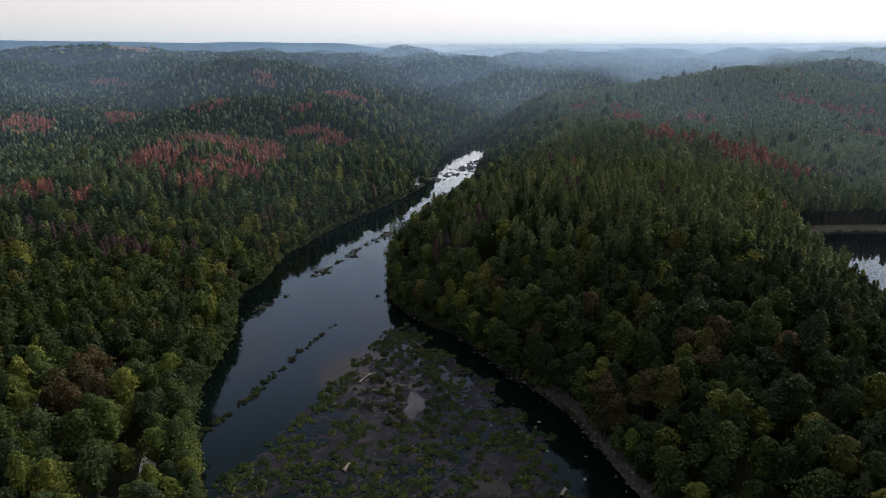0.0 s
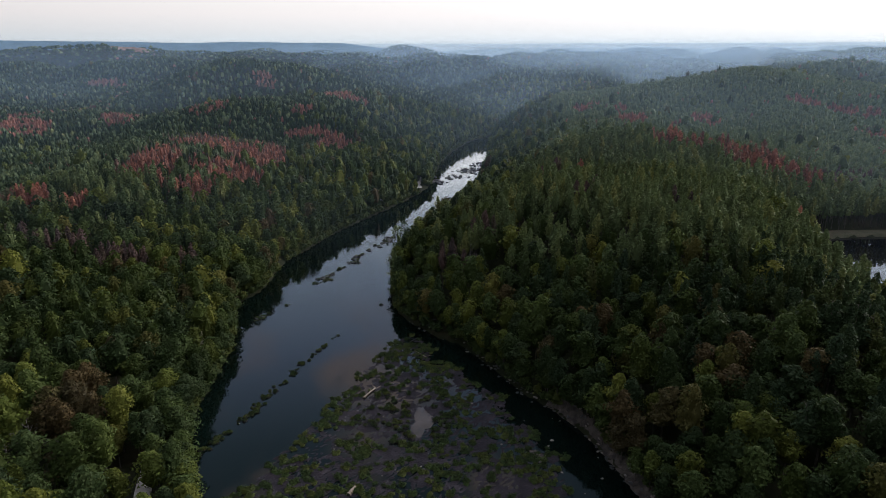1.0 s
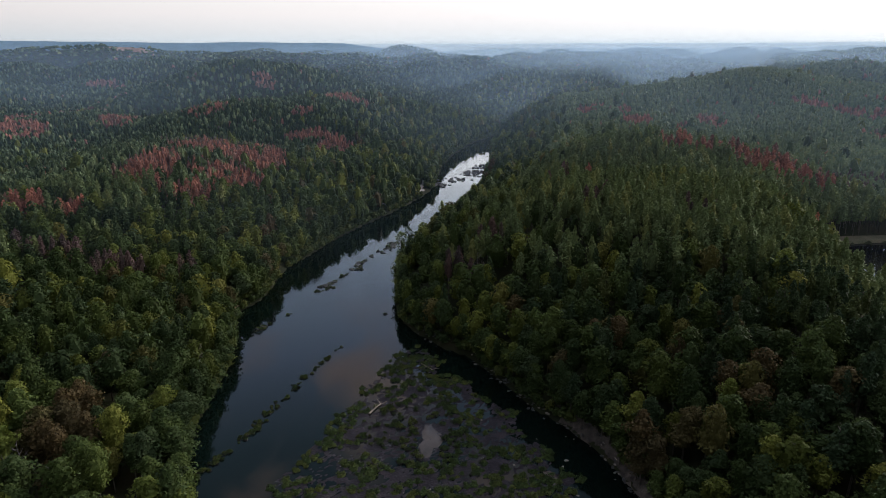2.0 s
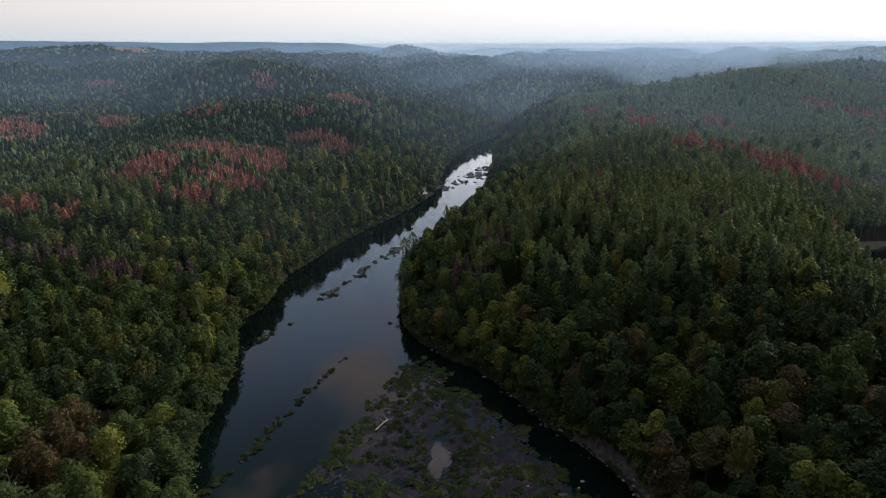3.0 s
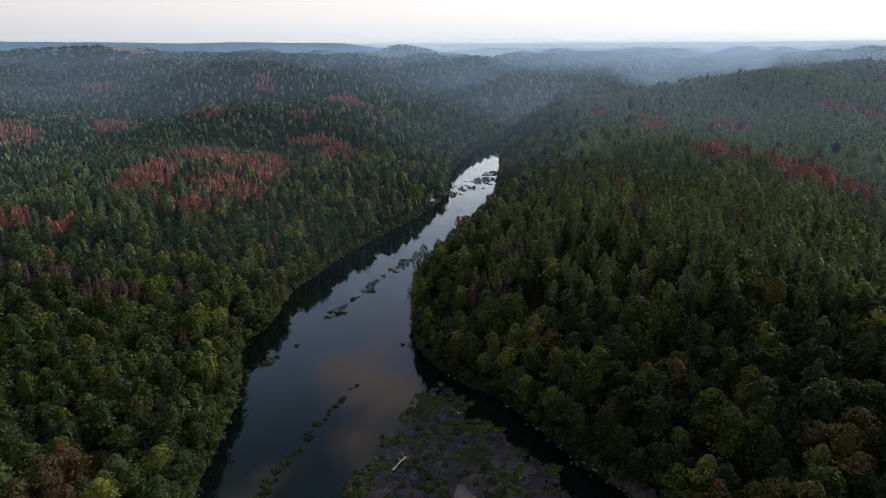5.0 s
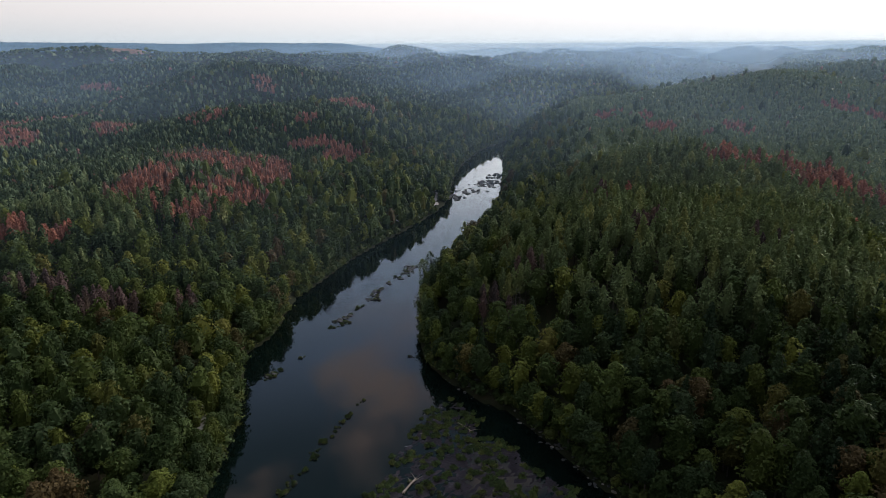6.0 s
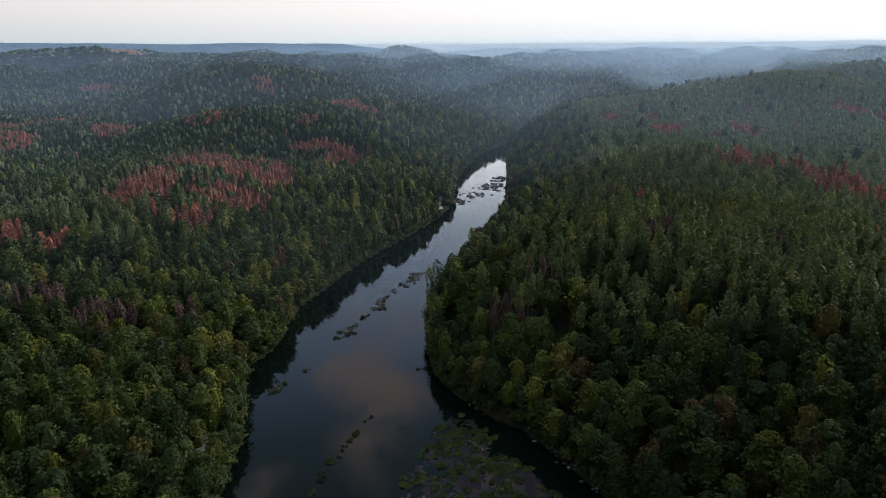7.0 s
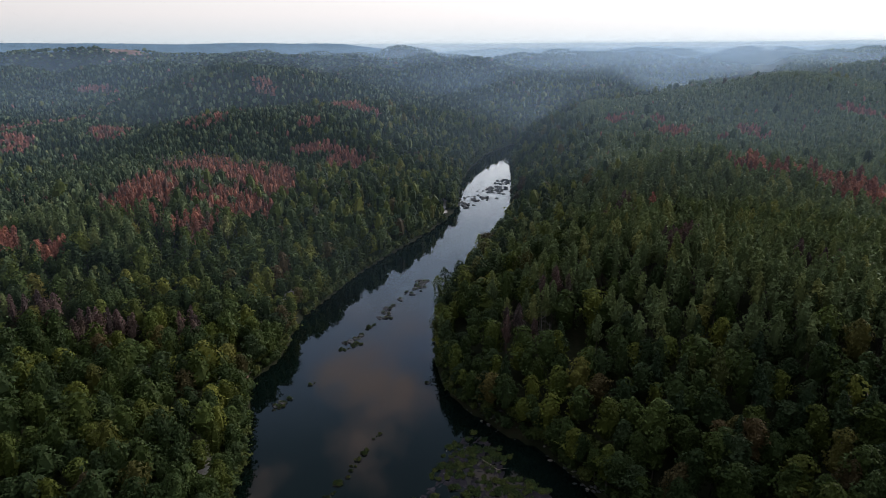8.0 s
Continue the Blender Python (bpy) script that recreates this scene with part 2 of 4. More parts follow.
def distance_material(name, tone, haze_glow):
    """Wooded distance as a plain backdrop; the haze before it is painted in as emission."""
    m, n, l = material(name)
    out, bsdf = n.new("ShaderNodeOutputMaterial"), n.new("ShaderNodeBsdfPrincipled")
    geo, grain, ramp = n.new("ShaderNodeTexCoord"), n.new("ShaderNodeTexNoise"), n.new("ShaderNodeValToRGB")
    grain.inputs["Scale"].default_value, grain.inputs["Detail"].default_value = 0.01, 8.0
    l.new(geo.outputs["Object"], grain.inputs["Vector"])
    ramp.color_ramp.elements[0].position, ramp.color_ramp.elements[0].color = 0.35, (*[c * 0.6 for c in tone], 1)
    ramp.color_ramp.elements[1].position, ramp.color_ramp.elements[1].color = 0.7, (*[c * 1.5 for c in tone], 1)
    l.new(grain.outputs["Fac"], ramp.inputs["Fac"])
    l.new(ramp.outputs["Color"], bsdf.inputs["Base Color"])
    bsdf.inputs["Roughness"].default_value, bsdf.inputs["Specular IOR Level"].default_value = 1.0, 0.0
    bsdf.inputs["Emission Color"].default_value, bsdf.inputs["Emission Strength"].default_value = (*haze_glow, 1), 1.0
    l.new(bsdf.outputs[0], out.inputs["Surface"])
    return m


BROADLEAF = foliage("broadleaf_leaves", [(0.0, (0.031, 0.047, 0.018)), (0.3, (0.046, 0.068, 0.021)), (0.6, (0.064, 0.089, 0.022)), (0.82, (0.100, 0.120, 0.022)), (0.96, (0.15, 0.155, 0.028)), (1.0, (0.12, 0.095, 0.03))])
PINE = foliage("pine_needles", [(0.0, (0.098, 0.128, 0.052)), (0.5, (0.126, 0.160, 0.064)), (0.85, (0.155, 0.182, 0.066)), (1.0, (0.195, 0.20, 0.064))])
RED_PINE = foliage("dead_red_needles", [(0.0, (0.145, 0.078, 0.062)), (0.35, (0.29, 0.122, 0.082)), (0.75, (0.39, 0.160, 0.102)), (0.93, (0.17, 0.115, 0.085)), (1.0, (0.08, 0.09, 0.04))])
RUST = foliage("rusty_leaves", [(0.0, (0.056, 0.046, 0.020)), (0.4, (0.082, 0.055, 0.021)), (0.7, (0.072, 0.062, 0.022)), (1.0, (0.11, 0.10, 0.024))])
# oak leaves: olive of their own, darkened further in place of weaker light
DIMMED_OLIVE = foliage("dimmed_olive_leaves", [(0.0, (0.023, 0.038, 0.013)), (0.45, (0.033, 0.051, 0.013)), (0.8, (0.047, 0.065, 0.013)), (0.95, (0.078, 0.088, 0.014)), (1.0, (0.066, 0.052, 0.020))])
DULL_PINE = foliage("dull_brown_needles", [(0.0, (0.060, 0.046, 0.042)), (0.4, (0.105, 0.070, 0.062)), (0.8, (0.14, 0.085, 0.072)), (1.0, (0.075, 0.070, 0.045))])
# needles of pines past 430 m: paler and bluer, haze put into the colour
HAZED_PINE = foliage("hazed_pine_needles", [(0.0, (0.104, 0.138, 0.066)), (0.5, (0.136, 0.172, 0.080)), (0.85, (0.158, 0.192, 0.082)), (1.0, (0.20, 0.212, 0.082))], 0.1)
WILLOW = foliage("willow_leaves", [(0.0, (0.036, 0.055, 0.020)), (0.5, (0.055, 0.078, 0.022)), (1.0, (0.095, 0.105, 0.026))])
# old pine needles: a darker copy of the pine's, imitating weaker light
DIMMED_PINE = foliage("dimmed_pine_needles", [(0.0, (0.027, 0.045, 0.020)), (0.5, (0.037, 0.058, 0.023)), (0.85, (0.049, 0.070, 0.024)), (1.0, (0.074, 0.084, 0.024))])
BARK = surface("bark", [(0.3, (0.06, 0.05, 0.04)), (0.7, (0.16, 0.13, 0.11))], scale=1.2, rough=0.9, bump=0.6)
DEAD_WOOD = surface("dead_grey_wood", [(0.3, (0.12, 0.10, 0.095)), (0.7, (0.27, 0.23, 0.21))], scale=0.9, rough=0.85)
DEAD_STEM = surface("dead_pine_bark", [(0.3, (0.065, 0.050, 0.050)), (0.7, (0.15, 0.115, 0.11))], scale=0.9, rough=0.9)
DRIFTWOOD = surface("bleached_driftwood", [(0.3, (0.20, 0.15, 0.115)), (0.7, (0.42, 0.33, 0.26))], scale=0.7, rough=0.8, bump=0.4, bump_scale=5)
GROUND = surface("forest_floor", [(0.3, (0.014, 0.016, 0.008)), (0.55, (0.022, 0.024, 0.011)), (0.75, (0.040, 0.031, 0.018))], scale=0.05, rough=0.95, bump=0.5, bump_scale=0.8, specular=0.1)
RIVER = water_material("river_water", (0.002, 0.005, 0.004), 0.03)
POND_WATER = water_material("pond_water", (0.008, 0.009, 0.012), 0.02)
ROAD = surface("pale_gravel", [(0.3, (0.22, 0.19, 0.16)), (0.7, (0.42, 0.38, 0.33))], scale=0.6, rough=0.95)
WEED = foliage("water_weed", [(0.0, (0.032, 0.048, 0.016)), (0.5, (0.048, 0.072, 0.020)), (1.0, (0.085, 0.095, 0.024))], 0.45)
WET_ROCK = surface("wet_dark_bedrock", [(0.3, (0.014, 0.012, 0.014)), (0.55, (0.026, 0.021, 0.025)), (0.75, (0.050, 0.040, 0.043))], scale=0.3, rough=0.5, bump=1.0, bump_scale=1.6, specular=0.07)
DARK_ROCK = surface("dark_river_rock", [(0.3, (0.035, 0.034, 0.036)), (0.7, (0.085, 0.08, 0.075))], scale=0.8, rough=0.7, bump=0.5, bump_scale=3)
PALE_ROCK = surface("pale_bank_stone", [(0.3, (0.13, 0.11, 0.095)), (0.7, (0.32, 0.27, 0.23))], scale=0.7, rough=0.85, bump=0.5, bump_scale=3)
SAND = surface("wet_tan_sand", [(0.3, (0.032, 0.026, 0.022)), (0.7, (0.078, 0.058, 0.046))], scale=0.12, rough=0.25, specular=0.35)
RUBBLE = surface("brown_bank_rubble", [(0.3, (0.035, 0.028, 0.024)), (0.62, (0.10, 0.08, 0.066)), (0.8, (0.2, 0.16, 0.13))], scale=0.5, rough=0.9, bump=0.8, bump_scale=2)
GRASS = surface("dry_bank_grass", [(0.3, (0.055, 0.058, 0.030)), (0.6, (0.095, 0.082, 0.048)), (0.75, (0.15, 0.105, 0.075))], scale=0.12, rough=0.95, bump=0.5, bump_scale=2)


def mist_haze_material():
    """Mist and distance haze as a sheet: mostly clear, the rest scatters the sky's light; its density lies in the mesh.
    """
    m, n, l = material("thin_mist_haze")
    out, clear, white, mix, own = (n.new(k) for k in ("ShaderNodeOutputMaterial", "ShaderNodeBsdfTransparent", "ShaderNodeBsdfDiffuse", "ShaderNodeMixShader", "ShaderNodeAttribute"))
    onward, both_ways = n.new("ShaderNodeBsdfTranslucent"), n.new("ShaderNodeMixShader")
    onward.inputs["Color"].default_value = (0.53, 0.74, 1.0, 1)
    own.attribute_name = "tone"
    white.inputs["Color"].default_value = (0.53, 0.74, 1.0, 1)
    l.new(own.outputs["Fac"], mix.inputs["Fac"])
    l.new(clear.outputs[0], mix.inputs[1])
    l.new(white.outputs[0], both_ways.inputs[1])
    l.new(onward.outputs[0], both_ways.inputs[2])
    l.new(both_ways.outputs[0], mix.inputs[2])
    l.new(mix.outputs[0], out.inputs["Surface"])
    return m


MIST_HAZE = mist_haze_material()
CLAY = surface("bare_red_clay", [(0.3, (0.16, 0.09, 0.065)), (0.55, (0.24, 0.14, 0.10)), (0.72, (0.42, 0.30, 0.23))], scale=0.02, rough=0.95)
# ---- mesh helpers ----
def mesh_of(name, verts, faces, mats, smooth_faces=False, tone=None):
    """A mesh from arrays of corners and of faces with the same number of corners."""
    verts, faces = np.asarray(verts, np.float32), np.asarray(faces, np.int32)
    me = bpy.data.meshes.new(name)
    k = faces.shape[1]
    me.vertices.add(len(verts))
    me.vertices.foreach_set("co", verts.ravel())
    me.loops.add(faces.size)
    me.loops.foreach_set("vertex_index", faces.ravel())
    me.polygons.add(len(faces))
    me.polygons.foreach_set("loop_start", np.arange(0, faces.size, k, dtype=np.int32))
    me.polygons.foreach_set("use_smooth", np.full(len(faces), smooth_faces))
    for m in mats:
        me.materials.append(m)
    if tone is not None:
        me.attributes.new("tone", "FLOAT", "POINT").data.foreach_set("value", np.asarray(tone, np.float32))
    me.update(calc_edges=True)
    return me


def grid_faces(rows, cols):
    a = (np.arange(rows - 1)[:, None] * cols + np.arange(cols - 1)[None, :]).ravel()
    return np.stack([a, a + 1, a + cols + 1, a + cols], 1)


# ---- ground: one sheet out to the horizon ----
def ground():
    turn = np.concatenate([np.arange(-180, -46, 3.0), np.arange(-46, 46, 0.55), np.arange(46, 180.1, 3.0)])
    far = np.concatenate([[1.0, 15, 30, 45], np.geomspace(60, 4950, 290)])
    a, r = np.meshgrid(np.radians(turn), far)
    x, y = r * np.sin(a), r * np.cos(a)
    v = np.stack([x.ravel(), y.ravel(), ground_height(x.ravel(), y.ravel())], 1)
    return tagged(new("ground", mesh_of("ground", v, grid_faces(len(far), len(turn))[:, ::-1], [GROUND], True)),
                  "dark leaf-strewn forest floor over rolling hills", "ground", kind="structure")


ground()


def river():
    ys = np.concatenate([np.arange(-880, 0, 40), np.arange(0, 900, 4), np.arange(900, 1500, 20)])
    left, right = np.interp(ys, LEFT_BANK[:, 0], LEFT_BANK[:, 1]) - 2.5, np.interp(ys, RIGHT_BANK[:, 0], RIGHT_BANK[:, 1]) + 2.5
    u = np.linspace(0, 1, 9)
    x = left[:, None] * (1 - u) + right[:, None] * u
    v = np.stack([x, np.repeat(ys[:, None], 9, 1), np.zeros_like(x)], 2).reshape(-1, 3)
    return tagged(new("water", mesh_of("water", v, grid_faces(len(ys), 9)[:, ::-1], [RIVER], True)),
                  "calm dark river water mirroring the pale sky", "river", kind="structure")


river()


def pond():
    px, py, pa, pb, level = POND
    rings, spokes = 6, 64
    a = np.linspace(0, 2 * np.pi, spokes + 1)
    r = np.linspace(0.01, 1.10, rings)[:, None] / (np.abs(np.cos(a)) ** 3 + np.abs(np.sin(a)) ** 3) ** (1 / 3)
    x, y = px + pa * r * np.cos(a), py + pb * r * np.sin(a)
    v = np.stack([x, y, np.full_like(x, level)], 2).reshape(-1, 3)
    return tagged(new("pond_water", mesh_of("pond_water", v, grid_faces(rings, spokes + 1), [POND_WATER], True)),
                  "still black pond water on the wooded hill", "pond", kind="structure")


pond()


# ---- wooded ridges in the distance, their haze put in as a glow ----
def ridge(name, far, tops, tone, haze_glow, rough, seed, span=60):
    """A long ridge far off: tops are (degrees to the right, height) along it."""
    rng = np.random.RandomState(seed)
    turn = np.arange(-span, span, 0.11)
    top = np.interp(turn, [t for t, _ in tops], [h for _, h in tops])
    wob = sum(np.sin(turn * k + p) for k, p in zip(rng.uniform(0.2, 1.3, 6), rng.uniform(0, 6, 6)))
    top = top + rough * wob + rng.uniform(-1, 1, len(turn)) * far * 0.00016
    depth = np.array([-0.20, -0.15, -0.10, -0.06, -0.03, -0.012, 0.0, 0.03])
    share = np.array([-0.3, 0.1, 0.42, 0.66, 0.84, 0.95, 1.0, 0.6])
    a, f = np.meshgrid(np.radians(turn), far * (1 + depth))
    z = top[None, :] * share[:, None] + rng.uniform(-1, 1, a.shape) * far * 0.0003
    v = np.stack([f * np.sin(a), f * np.cos(a), z], 2).reshape(-1, 3)
    m = distance_material(name, tone, haze_glow)
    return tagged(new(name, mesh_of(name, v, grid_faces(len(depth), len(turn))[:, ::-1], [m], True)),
                  "wooded ridge far off on the horizon, haze painted as glow", "ridge", kind="structure")


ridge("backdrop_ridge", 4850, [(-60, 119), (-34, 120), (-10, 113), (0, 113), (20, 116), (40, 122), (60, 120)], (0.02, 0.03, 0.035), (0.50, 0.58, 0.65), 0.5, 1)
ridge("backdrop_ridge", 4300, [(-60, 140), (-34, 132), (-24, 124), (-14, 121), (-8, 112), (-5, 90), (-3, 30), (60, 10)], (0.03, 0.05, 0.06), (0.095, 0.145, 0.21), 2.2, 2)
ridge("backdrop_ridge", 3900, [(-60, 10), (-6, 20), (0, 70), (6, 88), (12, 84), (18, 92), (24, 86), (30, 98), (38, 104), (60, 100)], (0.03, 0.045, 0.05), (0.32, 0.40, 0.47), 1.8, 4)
# ---- distance haze and valley mist put into thin blue sheets, veil behind veil, thicker in the valley ----
def haze_sheet(k, far, dense):
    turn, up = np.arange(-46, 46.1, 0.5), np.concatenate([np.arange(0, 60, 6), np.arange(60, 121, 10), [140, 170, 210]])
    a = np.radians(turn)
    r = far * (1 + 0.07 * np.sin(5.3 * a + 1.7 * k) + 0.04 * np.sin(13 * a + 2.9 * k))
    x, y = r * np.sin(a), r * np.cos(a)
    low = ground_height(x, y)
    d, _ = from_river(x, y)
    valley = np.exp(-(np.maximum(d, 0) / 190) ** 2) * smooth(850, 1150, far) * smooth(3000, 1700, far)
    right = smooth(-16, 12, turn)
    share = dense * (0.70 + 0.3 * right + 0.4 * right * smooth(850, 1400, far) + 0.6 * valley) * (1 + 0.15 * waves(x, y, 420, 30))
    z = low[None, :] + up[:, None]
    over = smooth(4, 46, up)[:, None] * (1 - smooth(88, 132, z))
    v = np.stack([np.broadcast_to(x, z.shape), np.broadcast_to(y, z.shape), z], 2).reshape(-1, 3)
    return tagged(new("mist", mesh_of("mist", v, grid_faces(len(up), len(turn)), [MIST_HAZE], True, np.clip(share[None, :] * over, 0, 0.6).ravel())),
                  "clear blue sheet standing in for mist and distance haze", "mist", kind="stuff")


# added haze sheets: distance and density of each
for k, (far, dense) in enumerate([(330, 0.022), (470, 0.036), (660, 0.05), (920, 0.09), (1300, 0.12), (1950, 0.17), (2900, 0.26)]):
    haze_sheet(k, far, dense)


# ---- gravel road along the left bank ----
def ribbon(name, ys, mid, half, lift, mat, label, category):
    x = mid(ys)
    way = np.stack([np.gradient(x), np.gradient(ys)], 1)
    way /= np.linalg.norm(way, axis=1)[:, None]
    rows = []
    for s in (-1, -0.5, 0, 0.5, 1):
        px, py = x + s * half * way[:, 1], ys - s * half * way[:, 0]
        rows.append(np.stack([px, py, ground_height(px, py) + lift - 0.12 * abs(s)], 1))
    v = np.stack(rows, 1).reshape(-1, 3)
    return tagged(new(name, mesh_of(name, v, grid_faces(len(ys), 5)[:, ::-1], [mat], True)), label, category, kind="structure")


def bank_gap(x, y, d):
    """Where the trees leave the road and the bank open to the river."""
    return ((((y > 332) & (y < 344)) | ((y > 512) & (y < 532))) & (x < np.interp(y, LEFT_BANK[:, 0], LEFT_BANK[:, 1])) & (d < 15)) | (np.hypot(x + 95, y - 283) < 3.2)


def road_offset(y):
    """How far the gravel road runs from the left waterline."""
    return 11.0 + 3.0 * np.sin(np.asarray(y) / 47.0) + 1.5 * np.sin(np.asarray(y) / 19.0 + 1)


ribbon("road", np.arange(-300, 640, 3.0), lambda y: np.interp(y, LEFT_BANK[:, 0], LEFT_BANK[:, 1]) - road_offset(y), 1.9, 0.45, ROAD,
       "narrow pale gravel road through riverside trees", "road")


# ---- grassy bank round the pond ----
def pond_bank():
    px, py, pa, pb, level = POND
    a, u = np.linspace(0.15, np.pi * 0.93, 80), np.linspace(0.99, 1.13, 9)[:, None]
    r = u / (np.abs(np.cos(a)) ** 3 + np.abs(np.sin(a)) ** 3) ** (1 / 3)
    x, y = px + pa * r * np.cos(a), py + pb * r * np.sin(a)
    z = ground_height(x.ravel(), y.ravel()).reshape(x.shape) + 0.12
    return tagged(new("pond_bank", mesh_of("pond_bank", np.stack([x, y, z], 2).reshape(-1, 3), grid_faces(len(u), len(a)), [GRASS], True)),
                  "bank of short dry grass round the pond", "bank", kind="structure")


pond_bank()

# ---- bare clay clearings on the far hillside: middle x, y, half widths ----
CLEARINGS = [(-1330, 2390, 100, 60), (-1110, 2420, 80, 50), (-960, 2060, 90, 50)]


def clearing(cx, cy, rx, ry):
    a, u = np.linspace(0, 2 * np.pi, 49), np.linspace(0.02, 1.0, 9)[:, None]
    r = u * (1 + 0.18 * np.sin(3 * a + cx) + 0.1 * np.sin(7 * a))
    x, y = cx + rx * r * np.cos(a), cy + ry * r * np.sin(a)
    z = ground_height(x.ravel(), y.ravel()).reshape(x.shape) + 1.0
    return tagged(new("clearing", mesh_of("clearing", np.stack([x, y, z], 2).reshape(-1, 3), grid_faces(len(u), len(a)), [CLAY], True)),
                  "bare red clay clearing on a distant hillside", "clearing", kind="structure")


for spot in CLEARINGS:
    clearing(*spot)


def bank_scar(cx, cy, rx, ry, mat, label):
    """Bare earth where the bank has slipped."""
    a, u = np.linspace(0, 2 * np.pi, 33), np.linspace(0.02, 1.0, 7)[:, None]
    r = u * (1 + 0.2 * np.sin(3 * a + cx) + 0.12 * np.sin(5 * a))
    x, y = cx + rx * r * np.cos(a), cy + ry * r * np.sin(a)
    z = ground_height(x.ravel(), y.ravel()).reshape(x.shape) + 0.35 * (1 - u ** 2) + 0.06
    return tagged(new("bank_scar", mesh_of("bank_scar", np.stack([x, y, z], 2).reshape(-1, 3), grid_faces(len(u), len(a)), [mat], True)), label, "bank", kind="structure")


def rubble_bank():
    """A strip of broken stone and bare roots between the dark channel and the trees."""
    ys = np.arange(128, 196, 1.2)
    rng = np.random.RandomState(77)
    edge = np.interp(ys, RIGHT_BANK[:, 0], RIGHT_BANK[:, 1])
    rows = []
    for s in np.linspace(-0.5, 1.9, 7):
        x, y = edge + s * 1.15 + rng.uniform(-0.4, 0.4, len(ys)), ys + 0.45 * s + rng.uniform(-0.3, 0.3, len(ys))
        rows.append(np.stack([x, y, np.maximum(ground_height(x, y), -0.25) + 0.12 + rng.uniform(0, 0.35, len(ys))], 1))
    v = np.stack(rows, 1).reshape(-1, 3)
    return tagged(new("rubble_bank", mesh_of("rubble_bank", v, grid_faces(len(ys), 7)[:, ::-1], [RUBBLE])), "steep bank of broken brown stone and roots", "bank", kind="structure")


rubble_bank()
bank_scar(-95.5, 283, 2.4, 4.0, CLAY, "slipped reddish clay on the river bank")
bank_scar(-25, 522, 5.0, 9.0, ROAD, "pale bare gravel on the river bank")


# ---- the shoal: dark wet bedrock that just breaks the water ----
def shoal_share(x, y):
    """1 on the shoal, 0 in open water."""
    left = np.interp(y, [100, 150, 170, 200, 222, 250, 262], [-58, -60, -52, -40, -33, -19, -16])
    right = np.interp(y, [100, 143, 165, 190, 215, 240, 262], [46, 36, 32, 24, 10, -7, -15])
    inside = np.minimum(x - left, right - x)
    return smooth(-2, 5, inside + 2.5 * waves(x, y, 18, 20)) * smooth(262, 246, y) * smooth(70, 110, y)


def shoal():
    xs, ys = np.arange(-72, 52, 0.8), np.arange(96, 266, 0.8)
    x, y = np.meshgrid(xs, ys)
    rough = 0.55 * waves(x, y, 9, 2) + 0.30 * waves(x + 0.5 * y, y, 4, 9) + 0.4 * waves(x, y, 26, 17) + 0.55 * np.random.RandomState(3).normal(0, 1, x.shape)
    z = -0.55 + shoal_share(x, y) * (0.565 + 0.12 * rough)
    v = np.stack([x, y, np.minimum(z, 0.16)], 2).reshape(-1, 3)
    return tagged(new("riverbed", mesh_of("riverbed", v, grid_faces(len(ys), len(xs)), [WET_ROCK], True)),
                  "dark wet bedrock shoal breaking the river surface", "riverbed", kind="structure")


shoal()


def sand_patch(cx, cy, rx, ry, turn):
    """Fine sand just under the surface, between the weeds."""
    a, u = np.linspace(0, 2 * np.pi, 49), np.linspace(0.02, 1.0, 9)[:, None]
    r = u * (1 + 0.16 * np.sin(3 * a + 1) + 0.10 * np.sin(5 * a + 2) + 0.05 * np.sin(11 * a))
    px, py = rx * r * np.cos(a), ry * r * np.sin(a)
    x, y = cx + px * math.cos(turn) - py * math.sin(turn), cy + px * math.sin(turn) + py * math.cos(turn)
    z = 0.13 - 0.2 * u ** 3 + 0.02 * waves(x, y, 6, 3)
    return tagged(new("sand_patch", mesh_of("sand_patch", np.stack([x, y, z], 2).reshape(-1, 3), grid_faces(len(u), len(a)), [SAND], True)), "wet tan sand among the weeds of the shoal", "riverbed", kind="structure")


sand_patch(-9.0, 186, 3.6, 10.5, -0.12)
sand_patch(24, 168, 1.8, 4.0, 0.2)


# ---- weed clumps, stones, snags ----
def weed_shape(rng, n, wide, tall):
    """A low tussock: short blades and leaf sprays over a mound of several humps."""
    humps = rng.randint(3, 7)
    mid = rng.normal(0, 0.26, (humps, 2)) * wide
    pick = rng.randint(0, humps, n)
    r = np.abs(rng.normal(0, 0.42, n)) * wide * 0.62
    a = rng.uniform(0, 6.283, n)
    x, y = mid[pick, 0] + r * np.cos(a), mid[pick, 1] + r * np.sin(a)
    z = tall * np.sqrt(np.clip(1.02 - (r / (0.95 * wide)) ** 2, 0, 1)) * rng.uniform(0.55, 1.0, n) * (0.75 + 0.25 * np.cos(9 * x) * np.cos(8 * y))
    out = np.stack([np.cos(a) * 0.6, np.sin(a) * 0.6, np.full(n, 0.9)], 1)
    leaves = sprays(rng, np.stack([x, y, z], 1), out, 0.16 if n > 200 else 0.21, 0.6)
    a = np.linspace(0, 6.283, 15)
    rim = wide * 0.85 * (1 + 0.2 * np.sin(3 * a + rng.uniform(0, 6)))
    mound = []
    for i in range(0, 14, 2):
        p, q = ((rim[k % 14] * math.cos(a[k % 14]), rim[k % 14] * math.sin(a[k % 14]), -0.15) for k in (i, i + 2))
        pm, qm = ((c[0] * 0.6, c[1] * 0.6, tall * 0.42) for c in (p, q))
        mound += [p, q, qm, p, qm, pm, pm, qm, (0, 0, tall * 0.5)]
    return leaves, np.array(mound)


